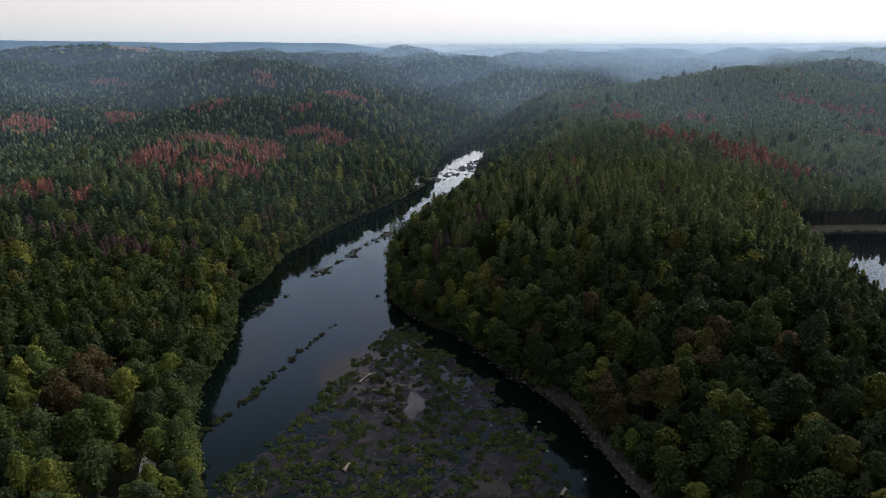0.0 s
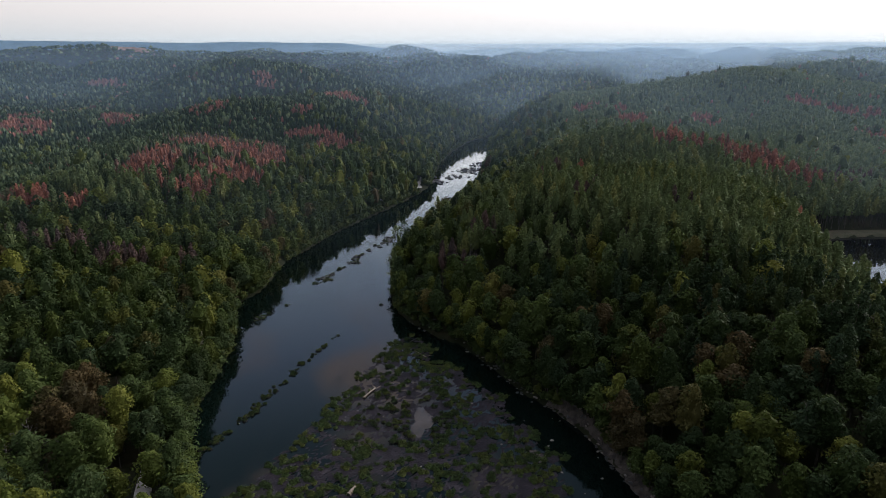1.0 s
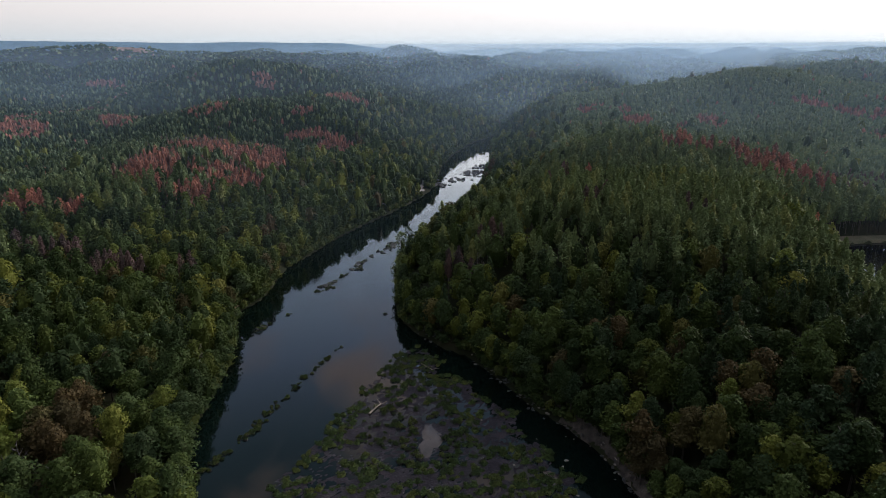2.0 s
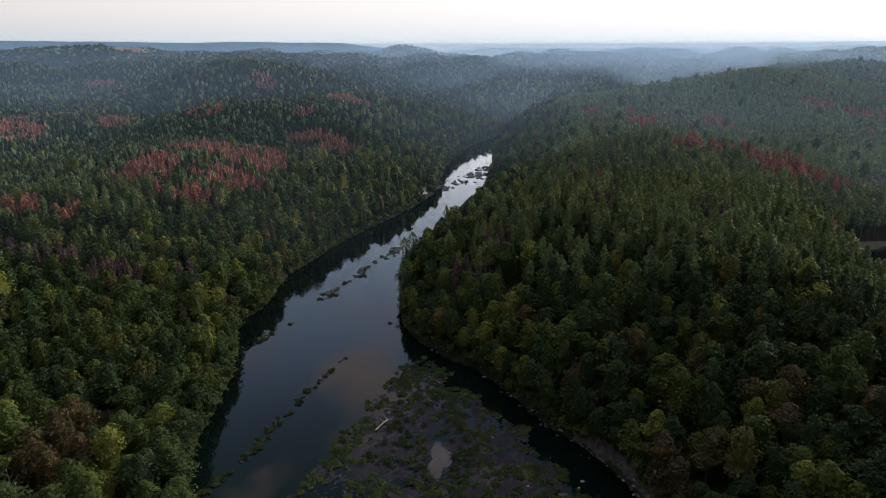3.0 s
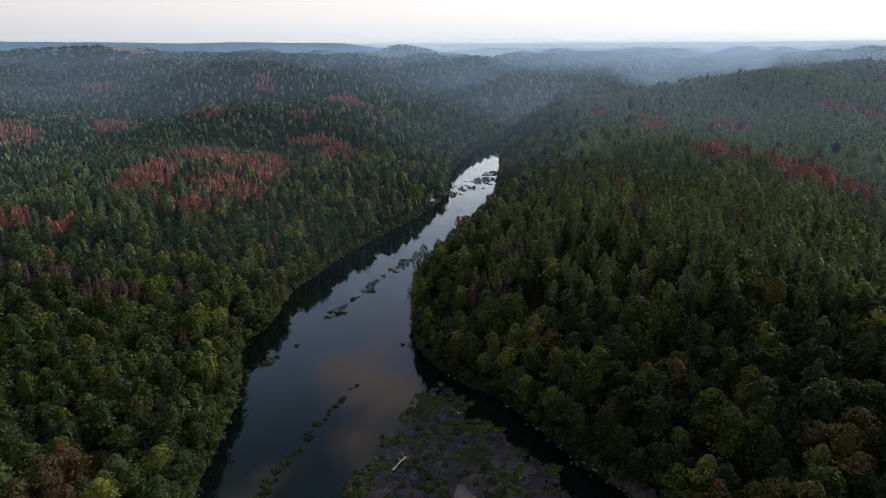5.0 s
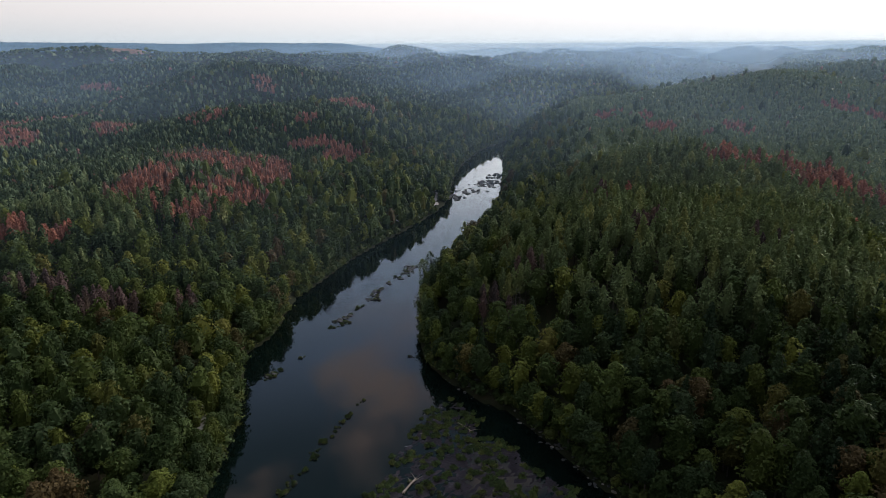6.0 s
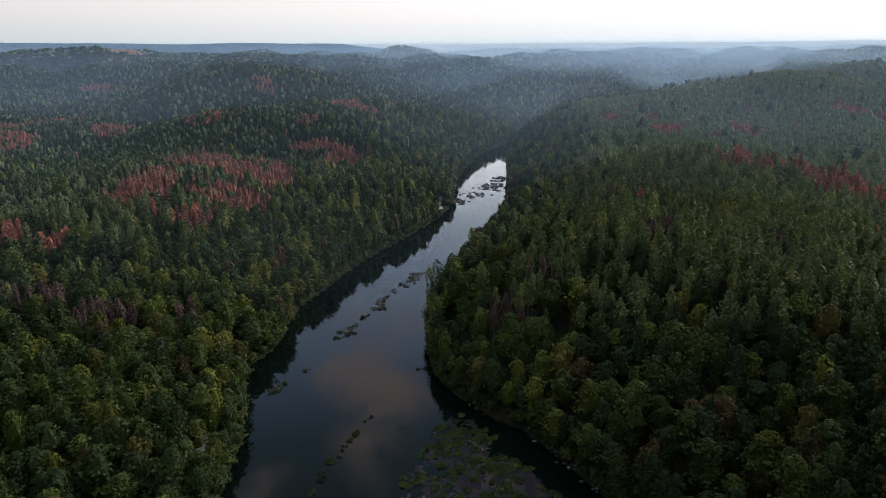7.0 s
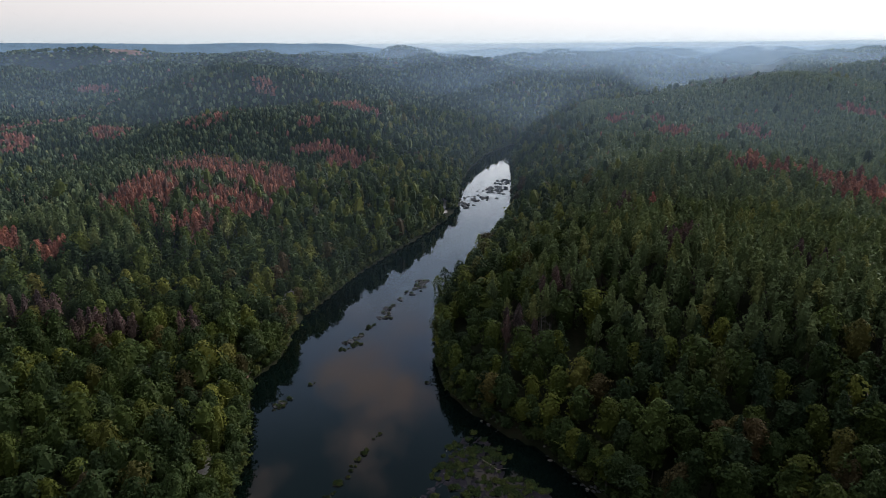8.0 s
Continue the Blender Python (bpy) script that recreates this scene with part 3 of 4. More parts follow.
def rock_shape(rng, flat=0.55):
    """A worn, broken stone, a metre across."""
    bm = bmesh.new()
    bmesh.ops.create_icosphere(bm, subdivisions=2, radius=0.5)
    cuts = [Vector(c).normalized() for c in rng.normal(0, 1, (7, 3))]
    for v in bm.verts:
        p = v.co.copy()
        for c in cuts:
            over = p.dot(c) - 0.33
            if over > 0:
                p -= c * over * 0.85
        v.co = Vector((p.x * 1.25, p.y, p.z * flat)) * (1 + rng.uniform(-0.05, 0.05))
    me = bpy.data.meshes.new("stone")
    bm.to_mesh(me)
    bm.free()
    return me


# Strings of weed and stone in the open water: x, y, along x, along y, breadth, how many.
WEED_STRINGS = [(-69, 175, 12, 30, 1.5, 62), (-59, 204, 8, 30, 1.6, 62), (-49.5, 234, 11, 30, 1.0, 44), (-78, 268, 6, 12, 2.0, 14), (-72, 281, 3, 5, 0.8, 3), (-62, 311, 6, 9, 2.2, 16), (-55, 330, 5, 12, 1.8, 9)]
ROCK_STRINGS = [(-48, 350, 8, 24, 2.8, 24), (-36, 378, 7, 20, 3.8, 34), (-60, 318, 8, 14, 2.4, 14), (-30, 279, 2, 3, 1.0, 3), (-80, 268, 5, 9, 1.5, 5)]
RAPIDS = [(-8, 552, 9, 14, 9, 60), (6, 574, 14, 16, 10, 60), (22, 606, 14, 24, 11, 95), (33, 638, 7, 22, 5, 45)]


def along(rng, strings):
    for x, y, dx, dy, broad, n in strings:
        for _ in range(n):
            u = rng.uniform(-0.5, 0.5)
            length = math.hypot(dx, dy)
            s = rng.normal(0, 0.5) * broad
            px, py = x + u * dx + s * dy / length, y + u * dy - s * dx / length
            if waves(px, py, 8.5, 33) > -0.45:
                yield px, py


def river_things():
    rng = np.random.RandomState(41)
    tussocks = []
    for i in range(7):
        leaves, mat = weed_shape(np.random.RandomState(200 + i), 420, 1.4, 1.0)
        tussocks.append((soup("leaves", leaves, WEED), soup("root_mat", mat, WET_ROCK)))

    def tussock(i, label, group, m):
        thing = tagged(new("weed_clump"), label, "weed clump", group)
        for name, me in zip(("leaves", "root_mat"), tussocks[i]):
            o = new(name, me)
            o.parent = thing
        thing.matrix_world = m

    places = list(along(rng, WEED_STRINGS))
    n_string = len(places)
    gx, gy = np.meshgrid(np.arange(-66, 44, 1.75), np.arange(112, 262, 1.75))
    gx, gy = (gx + rng.uniform(-0.7, 0.7, gx.shape)).ravel(), (gy + rng.uniform(-0.8, 0.8, gy.shape)).ravel()
    thick = waves(gx - 0.35 * gy, gy, 13, 4) + 1.0 * waves(gx, gy, 5, 12) + 0.35 * waves(gx, gy, 40, 26) - 0.35 * smooth(5, 30, gx)
    grow = (shoal_share(gx, gy) > 0.55) & (thick > -0.22) & (rng.uniform(0, 1, gx.shape) < 0.8) & (np.hypot(gx + 9, (gy - 186) * 0.4) > 4.2)
    gx, gy = gx[grow], gy[grow]
    near = np.argsort(np.hypot(gx + 15, gy - 190))
    for i in near[:245 - n_string]:
        places.append((gx[i], gy[i]))
    for i, (x, y) in enumerate(places):
        s = rng.uniform(0.35, 0.95) if i < n_string else rng.uniform(0.6, 1.25)
        tussock(i % 7, "low clump of green water weed on the shoal", "weed clumps on the shoal", pose(x, y, -0.05, 0, 0, rng.uniform(0, 360)) @ Matrix.Diagonal((s * 1.15, s * 0.9, s, 1)))
    late = near[245 - n_string:]
    if len(late):
        s = rng.uniform(0.6, 1.2, len(late))
        shapes = [np.concatenate(weed_shape(np.random.RandomState(300 + i), 140, 1.4, 0.95)) for i in range(5)]
        woods("weed_bed", "patchy bed of green water weed in the shallows", rng, gx[late], gy[late], np.full(len(late), -0.05), s, s * 1.1, shapes, WEED)
    stones = [rock_shape(np.random.RandomState(400 + i)) for i in range(6)]
    dark, pale = stones[:3], stones[3:]
    for me in dark:
        me.materials.append(DARK_ROCK)
    for me in pale:
        me.materials.append(PALE_ROCK)

    def stone(x, y, z, size, kind, name, label, group):
        t = tagged(new(name, kind[rng.randint(3)]), label, "rock", group)
        t.matrix_world = pose(x, y, z, rng.uniform(-12, 12), rng.uniform(-12, 12), rng.uniform(0, 360)) @ Matrix.Diagonal((size * rng.uniform(0.8, 1.4), size, size * rng.uniform(0.7, 1.1), 1))

    for x, y in along(rng, ROCK_STRINGS):
        stone(x, y, 0.05, rng.uniform(0.9, 2.6), dark, "river_rock", "dark weed-grown rock in the calm river", "rocks in the river")
        if rng.uniform() < 0.7:
            s = rng.uniform(0.5, 0.95)
            tussock(rng.randint(7), "tuft of green weed on a dark river rock", "weed tufts on rocks", pose(x + rng.uniform(-0.6, 0.6), y + rng.uniform(-0.6, 0.6), 0.12, 0, 0, rng.uniform(0, 360)) @ Matrix.Diagonal((s, s, s * 0.9, 1)))
    for x, y in along(rng, RAPIDS):
        stone(x, y, 0.05, rng.uniform(1.0, 3.6), dark, "rapids_rock", "dark flat rock in the distant rapids", "rocks of the rapids")
    for _ in range(18):
        x, y = rng.uniform(14, 42), rng.uniform(140, 190)
        if from_river(np.array([x]), np.array([y]))[0][0] < -1:
            stone(x, y, 0.02, rng.uniform(0.4, 1.1) ** 1.4, pale, "stone", "pale boulder in the dark side channel", "stones in the side channel")
    for _ in range(26):
        x, y = rng.uniform(-62, 20), rng.uniform(140, 240)
        if shoal_share(np.array([x]), np.array([y]))[0] > 0.6:
            stone(x, y, 0.02, rng.uniform(0.35, 0.8), pale, "stone", "small pale stone on the shoal", "stones on the shoal")
    for _ in range(290):
        y = rng.uniform(130, 262)
        x = np.interp(y, RIGHT_BANK[:, 0], RIGHT_BANK[:, 1]) + rng.normal(1.0, 1.5)
        z = float(ground_height(np.array([x]), np.array([y]))[0])
        stone(x, y, max(0.0, z) + 0.05, rng.uniform(0.35, 1.3), pale if rng.uniform() < 0.25 else dark, "bank_stone", "weathered stone on the rocky river bank", "stones on the right bank")


def snag(name, label, x, y, turn, length, thick, branches, seed, lift=0.25):
    """A stranded trunk with a root end and broken branches."""
    rng = np.random.RandomState(seed)
    thing = tagged(new(name), label, "log")
    line = np.array([(u * length - length / 2, 0.12 * math.sin(3 * u), lift + 0.1 * u) for u in np.linspace(0, 1, 6)])
    part = new("trunk", soup("log", tube(line, [thick * k for k in (1.15, 1.0, 0.95, 0.85, 0.7, 0.45)], 8), DRIFTWOOD))
    part.parent = thing
    for _ in range(branches):
        u = rng.uniform(0.3, 0.98)
        b = np.array([u * length - length / 2, 0, lift + 0.1])
        a = rng.uniform(0.4, 1.1) * rng.choice([-1, 1])
        r = length * rng.uniform(0.25, 0.55)
        tip = b + np.array([math.cos(a) * r, math.sin(a) * r, rng.uniform(0.05, 0.3) * r])
        bough = new("branch", soup("branch", tube([b, (b + tip) / 2 + rng.normal(0, 0.08, 3), tip], [thick * 0.42, thick * 0.3, thick * 0.1], 5), DRIFTWOOD))
        bough.parent = thing
    thing.matrix_world = pose(x, y, 0, 0, 0, turn)


# ---- trees ----
def sprays(rng, at, out, size, flat=0.55):
    """Leaf sprays: one irregular three-cornered piece at each place, facing roughly outwards."""
    n = len(at)
    normal = out + rng.normal(0, flat, (n, 3))
    normal /= np.linalg.norm(normal, axis=1)[:, None] + 1e-9
    side = np.cross(normal, rng.normal(0, 1, (n, 3)))
    side /= np.linalg.norm(side, axis=1)[:, None] + 1e-9
    up = np.cross(normal, side)
    v = np.empty((n, 3, 3))
    for k in range(3):
        a = 2.094 * k + rng.uniform(-0.45, 0.45, n)
        s = size * rng.uniform(0.6, 1.35, n)
        v[:, k] = at + (np.cos(a) * s)[:, None] * side + (np.sin(a) * s)[:, None] * up
    return v.reshape(-1, 3)


def crown_mass(rng, n, size, height, wide, low, pine=False, sides=8, rings=5, lobes=16, core=0.68):
    """One crown: a dense body with billows all round it, leaf sprays over its skin."""
    turn_of, up_of, swell = rng.uniform(0, 6.283, lobes), rng.uniform(0.0, 0.92, lobes), rng.uniform(0.25, 0.75, lobes)
    lean = rng.normal(0, 0.025 * height, 2)

    def skin(turn, u, deep=1.0):
        off = (turn[:, None] - turn_of + 3.1416) % 6.2832 - 3.1416
        bump = np.sum(swell * np.exp(-(off / 0.45) ** 2 - ((u[:, None] - up_of) / 0.10) ** 2), 1)
        if pine:
            r = np.clip(1 - u, 0, 1) ** 0.62 * np.clip((u + 0.06) / 0.2, 0, 1) ** 0.5
        else:
            r = np.sqrt(np.clip(1 - np.where(u > 0.36, (u - 0.36) / 0.64, (0.36 - u) / 0.46) ** 2, 0, 1))
        r = wide * (r * (0.62 + np.minimum(bump, 0.75)) + 0.02) * deep
        h = height * (low + (1 - low) * (u + 0.07 * bump * (1 - u)))
        return np.stack([r * np.cos(turn) + lean[0] * u, r * np.sin(turn) + lean[1] * u, h * (1 - 0.25 * (1 - deep))], 1)

    turn, u = rng.uniform(0, 6.283, n), rng.uniform(0.0, 1.0, n) ** 0.85
    p, a, b = skin(turn, u), skin(turn + 0.12, u), skin(turn, np.minimum(u + 0.04, 1.0))
    out = np.cross(a - p, b - p)
    out /= np.linalg.norm(out, axis=1)[:, None] + 1e-6
    p[:, :2] *= rng.uniform(0.72, 1.06, n)[:, None]
    leaves = sprays(rng, p, out + np.array([0, 0, 0.15]), size, 0.5)
    level, spoke = np.linspace(0.02, 0.9, rings) if rings > 2 else np.array([0.28, 0.76]), np.arange(sides) * 6.2832 / sides + rng.uniform(0, 6.283)
    body = np.stack([skin(spoke, np.full(sides, v), core) for v in level])
    tip = skin(np.zeros(1), np.ones(1), core)[0]
    tri = []
    for i in range(rings):
        for k in range(sides):
            j = (k + 1) % sides
            if i == rings - 1:
                tri += [body[i, k], body[i, j], tip]
            else:
                tri += [body[i, k], body[i, j], body[i + 1, j], body[i, k], body[i + 1, j], body[i + 1, k]]
    return np.concatenate([np.array(tri), leaves])


def broadleaf_crown(rng, n, size, height=18.5, wide=3.9, lobes=16, sides=8, rings=5, core=0.68):
    """A tall billowing crown with a rounded top."""
    return crown_mass(rng, n, size, height * rng.uniform(0.92, 1.05), wide * rng.uniform(0.85, 1.15), rng.uniform(0.28, 0.4), False, sides, rings, lobes, core)


def pine_crown(rng, n, size, height=19.5, wide=3.2, low=0.46, lobes=20, sides=7, rings=5, core=0.64):
    """Boughs in a narrow crown, tapering to a blunt point, over a bare trunk."""
    return crown_mass(rng, n, size, height, wide * rng.uniform(0.88, 1.12), low + rng.uniform(-0.06, 0.06), True, sides, rings, lobes, core)


def dome(rng, sides=7, height=18.0, wide=3.6, steps=((1.0, 0.58), (0.9, 0.78), (0.52, 0.93))):
    """A far broadleaf crown: a lumpy cap in two rings."""
    a = rng.uniform(0, 6.283) + np.arange(sides) * 6.283 / sides
    rings = []
    for share, h in steps:
        r, z = wide * share * rng.uniform(0.7, 1.2, sides), height * (h + rng.uniform(-0.045, 0.045, sides))
        rings.append(np.stack([np.cos(a) * r, np.sin(a) * r, z], 1))
    top, tri = np.array([rng.normal(0, 0.4), rng.normal(0, 0.4), height]), []
    for low, high in zip(rings[:-1], rings[1:]):
        for k in range(sides):
            j = (k + 1) % sides
            tri += [low[k], low[j], high[j], low[k], high[j], high[k]]
    for k in range(sides):
        tri += [rings[-1][k], rings[-1][(k + 1) % sides], top]
    return np.array(tri)


def tube(points, radii, sides=5):
    """A tapered limb through the points, as triangles."""
    points, rings = np.asarray(points, float), []
    for i, p in enumerate(points):
        way = points[min(i + 1, len(points) - 1)] - points[max(i - 1, 0)]
        way = way / (np.linalg.norm(way) + 1e-9)
        s = np.cross(way, (0.3, 1, 0.2))
        s /= np.linalg.norm(s)
        t = np.cross(way, s)
        rings.append([p + radii[i] * (math.cos(6.2832 * k / sides) * s + math.sin(6.2832 * k / sides) * t) for k in range(sides)])
    tri = []
    for a, b in zip(rings[:-1], rings[1:]):
        for k in range(sides):
            j = (k + 1) % sides
            tri += [a[k], a[j], b[j], a[k], b[j], b[k]]
    return np.array(tri)


def trunk_shape(rng, height, limbs, thick, start=0.4, reach=2.6, twigs=0):
    bend = rng.normal(0, 0.25, (4, 2))
    line = np.array([(bend[i, 0] * i / 3, bend[i, 1] * i / 3, h * height) for i, h in enumerate((-0.03, 0.3, 0.62, 0.94))])
    out = [tube(line, [thick, thick * 0.75, thick * 0.5, thick * 0.12], 6)]
    for i in range(limbs):
        h = start + (0.92 - start) * (i + rng.uniform(0, 1)) / limbs
        a, r = rng.uniform(0, 6.283), reach * rng.uniform(0.6, 1.1) * (1.25 - h)
        base = np.array([np.interp(h * height, line[:, 2], line[:, 0]), np.interp(h * height, line[:, 2], line[:, 1]), h * height])
        tip = base + np.array([math.cos(a) * r, math.sin(a) * r, r * rng.uniform(0.3, 0.8)])
        midway = (base + tip) / 2 + np.array([0, 0, -0.1 * r])
        out.append(tube([base, midway, tip], [thick * 0.38, thick * 0.25, thick * 0.08], 4))
        for _ in range(twigs):
            end = midway + rng.normal(0, 0.35, 3) * r + np.array([math.cos(a), math.sin(a), 0.5]) * r * 0.4
            out.append(tube([midway + (tip - midway) * rng.uniform(0, 0.6), end], [thick * 0.16, thick * 0.05], 3))
    return np.concatenate(out)


def soup(name, v, mat, tone=None):
    return mesh_of(name, v, np.arange(len(v)).reshape(-1, 3), [mat], False, tone)


# ---- where which tree stands ----
# Stands of dead, red pine: middle x, y, half widths.
RED_STANDS = [(-166, 505, 44, 42), (-184, 413, 15, 36), (-142, 434, 25, 20), (-152, 388, 14, 15), (-138, 489, 20, 27), (-132, 642, 22, 11), (-103, 618, 17, 22), (-246, 705, 20, 20),
              (-146, 692, 11, 12), (-345, 722, 22, 22), (-520, 860, 40, 26), (-560, 1000, 44, 30), (-560, 820, 40, 24), (-416, 655, 28, 34), (-276, 1052, 18, 18), (-122, 770, 17, 20), (-99, 742, 20, 15),
              (-430, 1120, 44, 24), (-640, 1290, 40, 20), (-540, 1150, 14, 20), (-219, 337, 17, 12), (-189, 333, 7, 7), (133, 390, 15, 10), (166, 392, 20, 14), (182, 386, 20, 16), (204, 402, 16, 20), (174, 373, 20, 12), (192, 368, 16, 10),
              (142, 680, 14, 14), (167, 660, 12, 10), (173, 626, 15, 12), (212, 614, 8, 13), (242, 630, 12, 20), (353, 670, 18, 12), (401, 663, 28, 15), (383, 591, 20, 20)]
GREEN_IN_RED = [(-160, 400, 12, 20)]
# Thin stands, half dead and dull.
DULL_STANDS = [(228, 405, 26, 22), (262, 424, 24, 20), (62, 300, 9, 13), (15, 284, 7, 8), (1, 274, 6, 8), (54, 350, 9, 12), (95, 267, 6, 6), (-168, 281, 18, 7), (-143, 284, 13, 9), (-118, 292, 7, 6)]
RUST_STANDS = [(49, 208, 6, 7), (62, 193, 6, 7), (58, 157, 5, 5), (45, 160, 5, 5), (73, 167, 5, 5), (-106, 175, 6, 6), (-103, 163, 8, 8), (80, 200, 5, 4)]
GREY_STANDS = [(-106, 149, 7, 7), (63, 192, 2.5, 3), (9, 274, 4, 5), (84, 300, 5, 6), (229, 405, 14, 9), (20, 262, 4, 4)]


def in_stands(x, y, stands, ragged=0.0):
    hit = np.zeros(np.shape(x), bool)
    for cx, cy, rx, ry in stands:
        hit |= ((x - cx) / rx) ** 2 + ((y - cy) / ry) ** 2 < 1 + ragged
    return hit


def lattice(rng, near, far, step, half_angle=40.0):
    """Places over the view's wedge between two distances, on a jittered lattice."""
    w = far * math.sin(radians(half_angle)) + 60
    xs, ys = np.arange(-w, w, step), np.arange(near * 0.6, far + 20, step * 0.9)
    x, y = np.meshgrid(xs, ys)
    x = x + (np.arange(len(ys)) % 2)[:, None] * step / 2
    x, y = (x + rng.uniform(-0.42, 0.42, x.shape) * step).ravel(), (y + rng.uniform(-0.42, 0.42, y.shape) * step).ravel()
    r = np.hypot(x, y)
    keep = (r > near) & (r <= far) & (np.abs(np.degrees(np.arctan2(x, y + 60))) < half_angle) & (y > 60)
    x, y = x[keep], y[keep]
    d, side = from_river(x, y)
    px, py, pa, pb, _ = POND
    e = (np.abs((x - px) / pa) ** 3 + np.abs((y - py) / pb) ** 3) ** (1 / 3)
    road = (side < 0) & (np.abs(d - road_offset(y)) < np.where(((y > 125) & (y < 156)) | ((y > 332) & (y < 340)) | ((y > 515) & (y < 532)), 2.3, 0.2)) & (y < 640)
    keep = (d > 1.0) & (e > np.where(y > py + 20, 1.13, 1.30)) & ~road & ~in_stands(x, y, CLEARINGS) & ~bank_gap(x, y, d)
    return x[keep], y[keep], d[keep], side[keep]



def kinds_of(rng, x, y, d, side):
    """0 broadleaf, 1 pine, 2 dead red pine, 3 rusty broadleaf, 4 bare grey tree, 5 olive oak dimmed for weaker light, 6
    old pine dimmed likewise, 7 dying dull pine.
    """
    n = len(x)
    lot = rng.uniform(0, 1, n)
    piney = smooth(28, 95, d + 22 * waves(x, y, 120, 32)) * 0.9 + 0.06
    piney = np.where(side > 0, np.maximum(piney, 0.25 * smooth(10, 40, d)), piney)
    piney = np.where((side < 0) & (y < 300 + 0.25 * np.abs(x)), piney * 0.22, piney)
    piney = np.where(side < 0, piney * smooth(40, 120, d), piney)
    piney = np.where(side > 0, np.maximum(piney, 0.96 * smooth(45, 75, d)), piney)
    kind = np.where(lot < piney, 1, 0)
    patch = waves(x, y, 60, 38) + 0.5 * waves(x, y, 16, 40)
    red = in_stands(x, y, RED_STANDS) & (patch > -1.0) & ~(in_stands(x, y, GREEN_IN_RED) & (lot < 0.85))
    red |= (kind == 1) & (rng.uniform(0, 1, n) < 0.008) & (d > 60) & (np.hypot(x, y) > 300)
    kind = np.where(red & (rng.uniform(0, 1, n) < 0.93), 2, kind)
    kind = np.where(in_stands(x, y, DULL_STANDS) & (rng.uniform(0, 1, n) < 0.6), 7, kind)
    kind = np.where(in_stands(x, y, RUST_STANDS) & (rng.uniform(0, 1, n) < 0.7), 3, kind)
    kind = np.where((kind == 0) & (rng.uniform(0, 1, n) < 0.018), 3, kind)
    kind = np.where(in_stands(x, y, GREY_STANDS) & (rng.uniform(0, 1, n) < 0.6), 4, kind)
    kind = np.where((kind < 2) & (rng.uniform(0, 1, n) < 0.004) & (np.hypot(x, y) < 420), 4, kind)
    # nearer broadleaf trees take the darkened leaves, where less light shows
    kind = np.where((kind == 0) & (rng.uniform(0, 1, n) < np.where(side > 0, 0.70 - 0.6 * smooth(205, 250, y), 0.12 + 0.68 * smooth(165, 195, y) * smooth(300, 250, y))), 5, kind)
    # near right and far left pines take the darkened needles likewise
    kind = np.where((kind == 1) & (rng.uniform(0, 1, n) < np.where(side > 0, smooth(285, 235, y + 0.35 * x), 0.2 + 0.55 * smooth(420, 520, np.hypot(x, y)))), 6, kind)
    return kind


CROWNS = {0: (broadleaf_crown, BROADLEAF), 1: (pine_crown, PINE), 2: (pine_crown, RED_PINE), 3: (broadleaf_crown, RUST), 5: (broadleaf_crown, DIMMED_OLIVE), 6: (pine_crown, DIMMED_PINE), 7: (pine_crown, DULL_PINE)}
KIND_NAMES = {0: "broadleaf_tree", 1: "pine_tree", 2: "dead_pine_tree", 3: "rusty_tree", 4: "bare_tree", 5: "oak_tree", 6: "old_pine_tree", 7: "dying_pine_tree"}
LABELS = {0: "leafy green broadleaf tree in the riverside forest", 1: "tall dark green pine with a bare lower trunk",
          2: "dead pine with rust-red needles still on", 3: "broadleaf tree with leaves turning rusty brown", 4: "dead leafless tree with bare grey branches", 5: "olive oak on the steep river bank, colour dimmed for weaker light", 6: "tall old pine with dull needles, colour dimmed for weaker light", 7: "dying pine with dull purplish brown needles"}


def tree_sizes(rng, kind, d):
    h = np.where((kind == 0) | (kind == 5), rng.uniform(0.62, 1.12, len(kind)), rng.uniform(0.80, 1.10, len(kind)))
    h = h * np.where((kind == 0) | (kind == 5), 0.8 + 0.2 * smooth(1, 12, d), 1.0)
    return h, h ** 0.6 * rng.uniform(0.82, 1.22, len(kind))


def bank_row(rng, near, far, step):
    """Trees that lean over the water's edge along both banks."""
    xs, ys = [], []
    for line, s in ((LEFT_BANK, -1), (RIGHT_BANK, 1)):
        y = np.arange(max(near * 0.7, 95), far, step)
        y = y + rng.uniform(-0.4, 0.4, len(y)) * step
        xs.append(np.interp(y, line[:, 0], line[:, 1]) + s * rng.uniform(0.6, 3.0, len(y)))
        ys.append(y)
    x, y = np.concatenate(xs), np.concatenate(ys)
    r = np.hypot(x, y)
    keep = (r > near) & (r <= far) & (np.abs(np.degrees(np.arctan2(x, y + 60))) < 40)
    x, y = x[keep], y[keep]
    d, side = from_river(x, y)
    keep = ~bank_gap(x, y, d)
    return x[keep], y[keep], d[keep], side[keep]


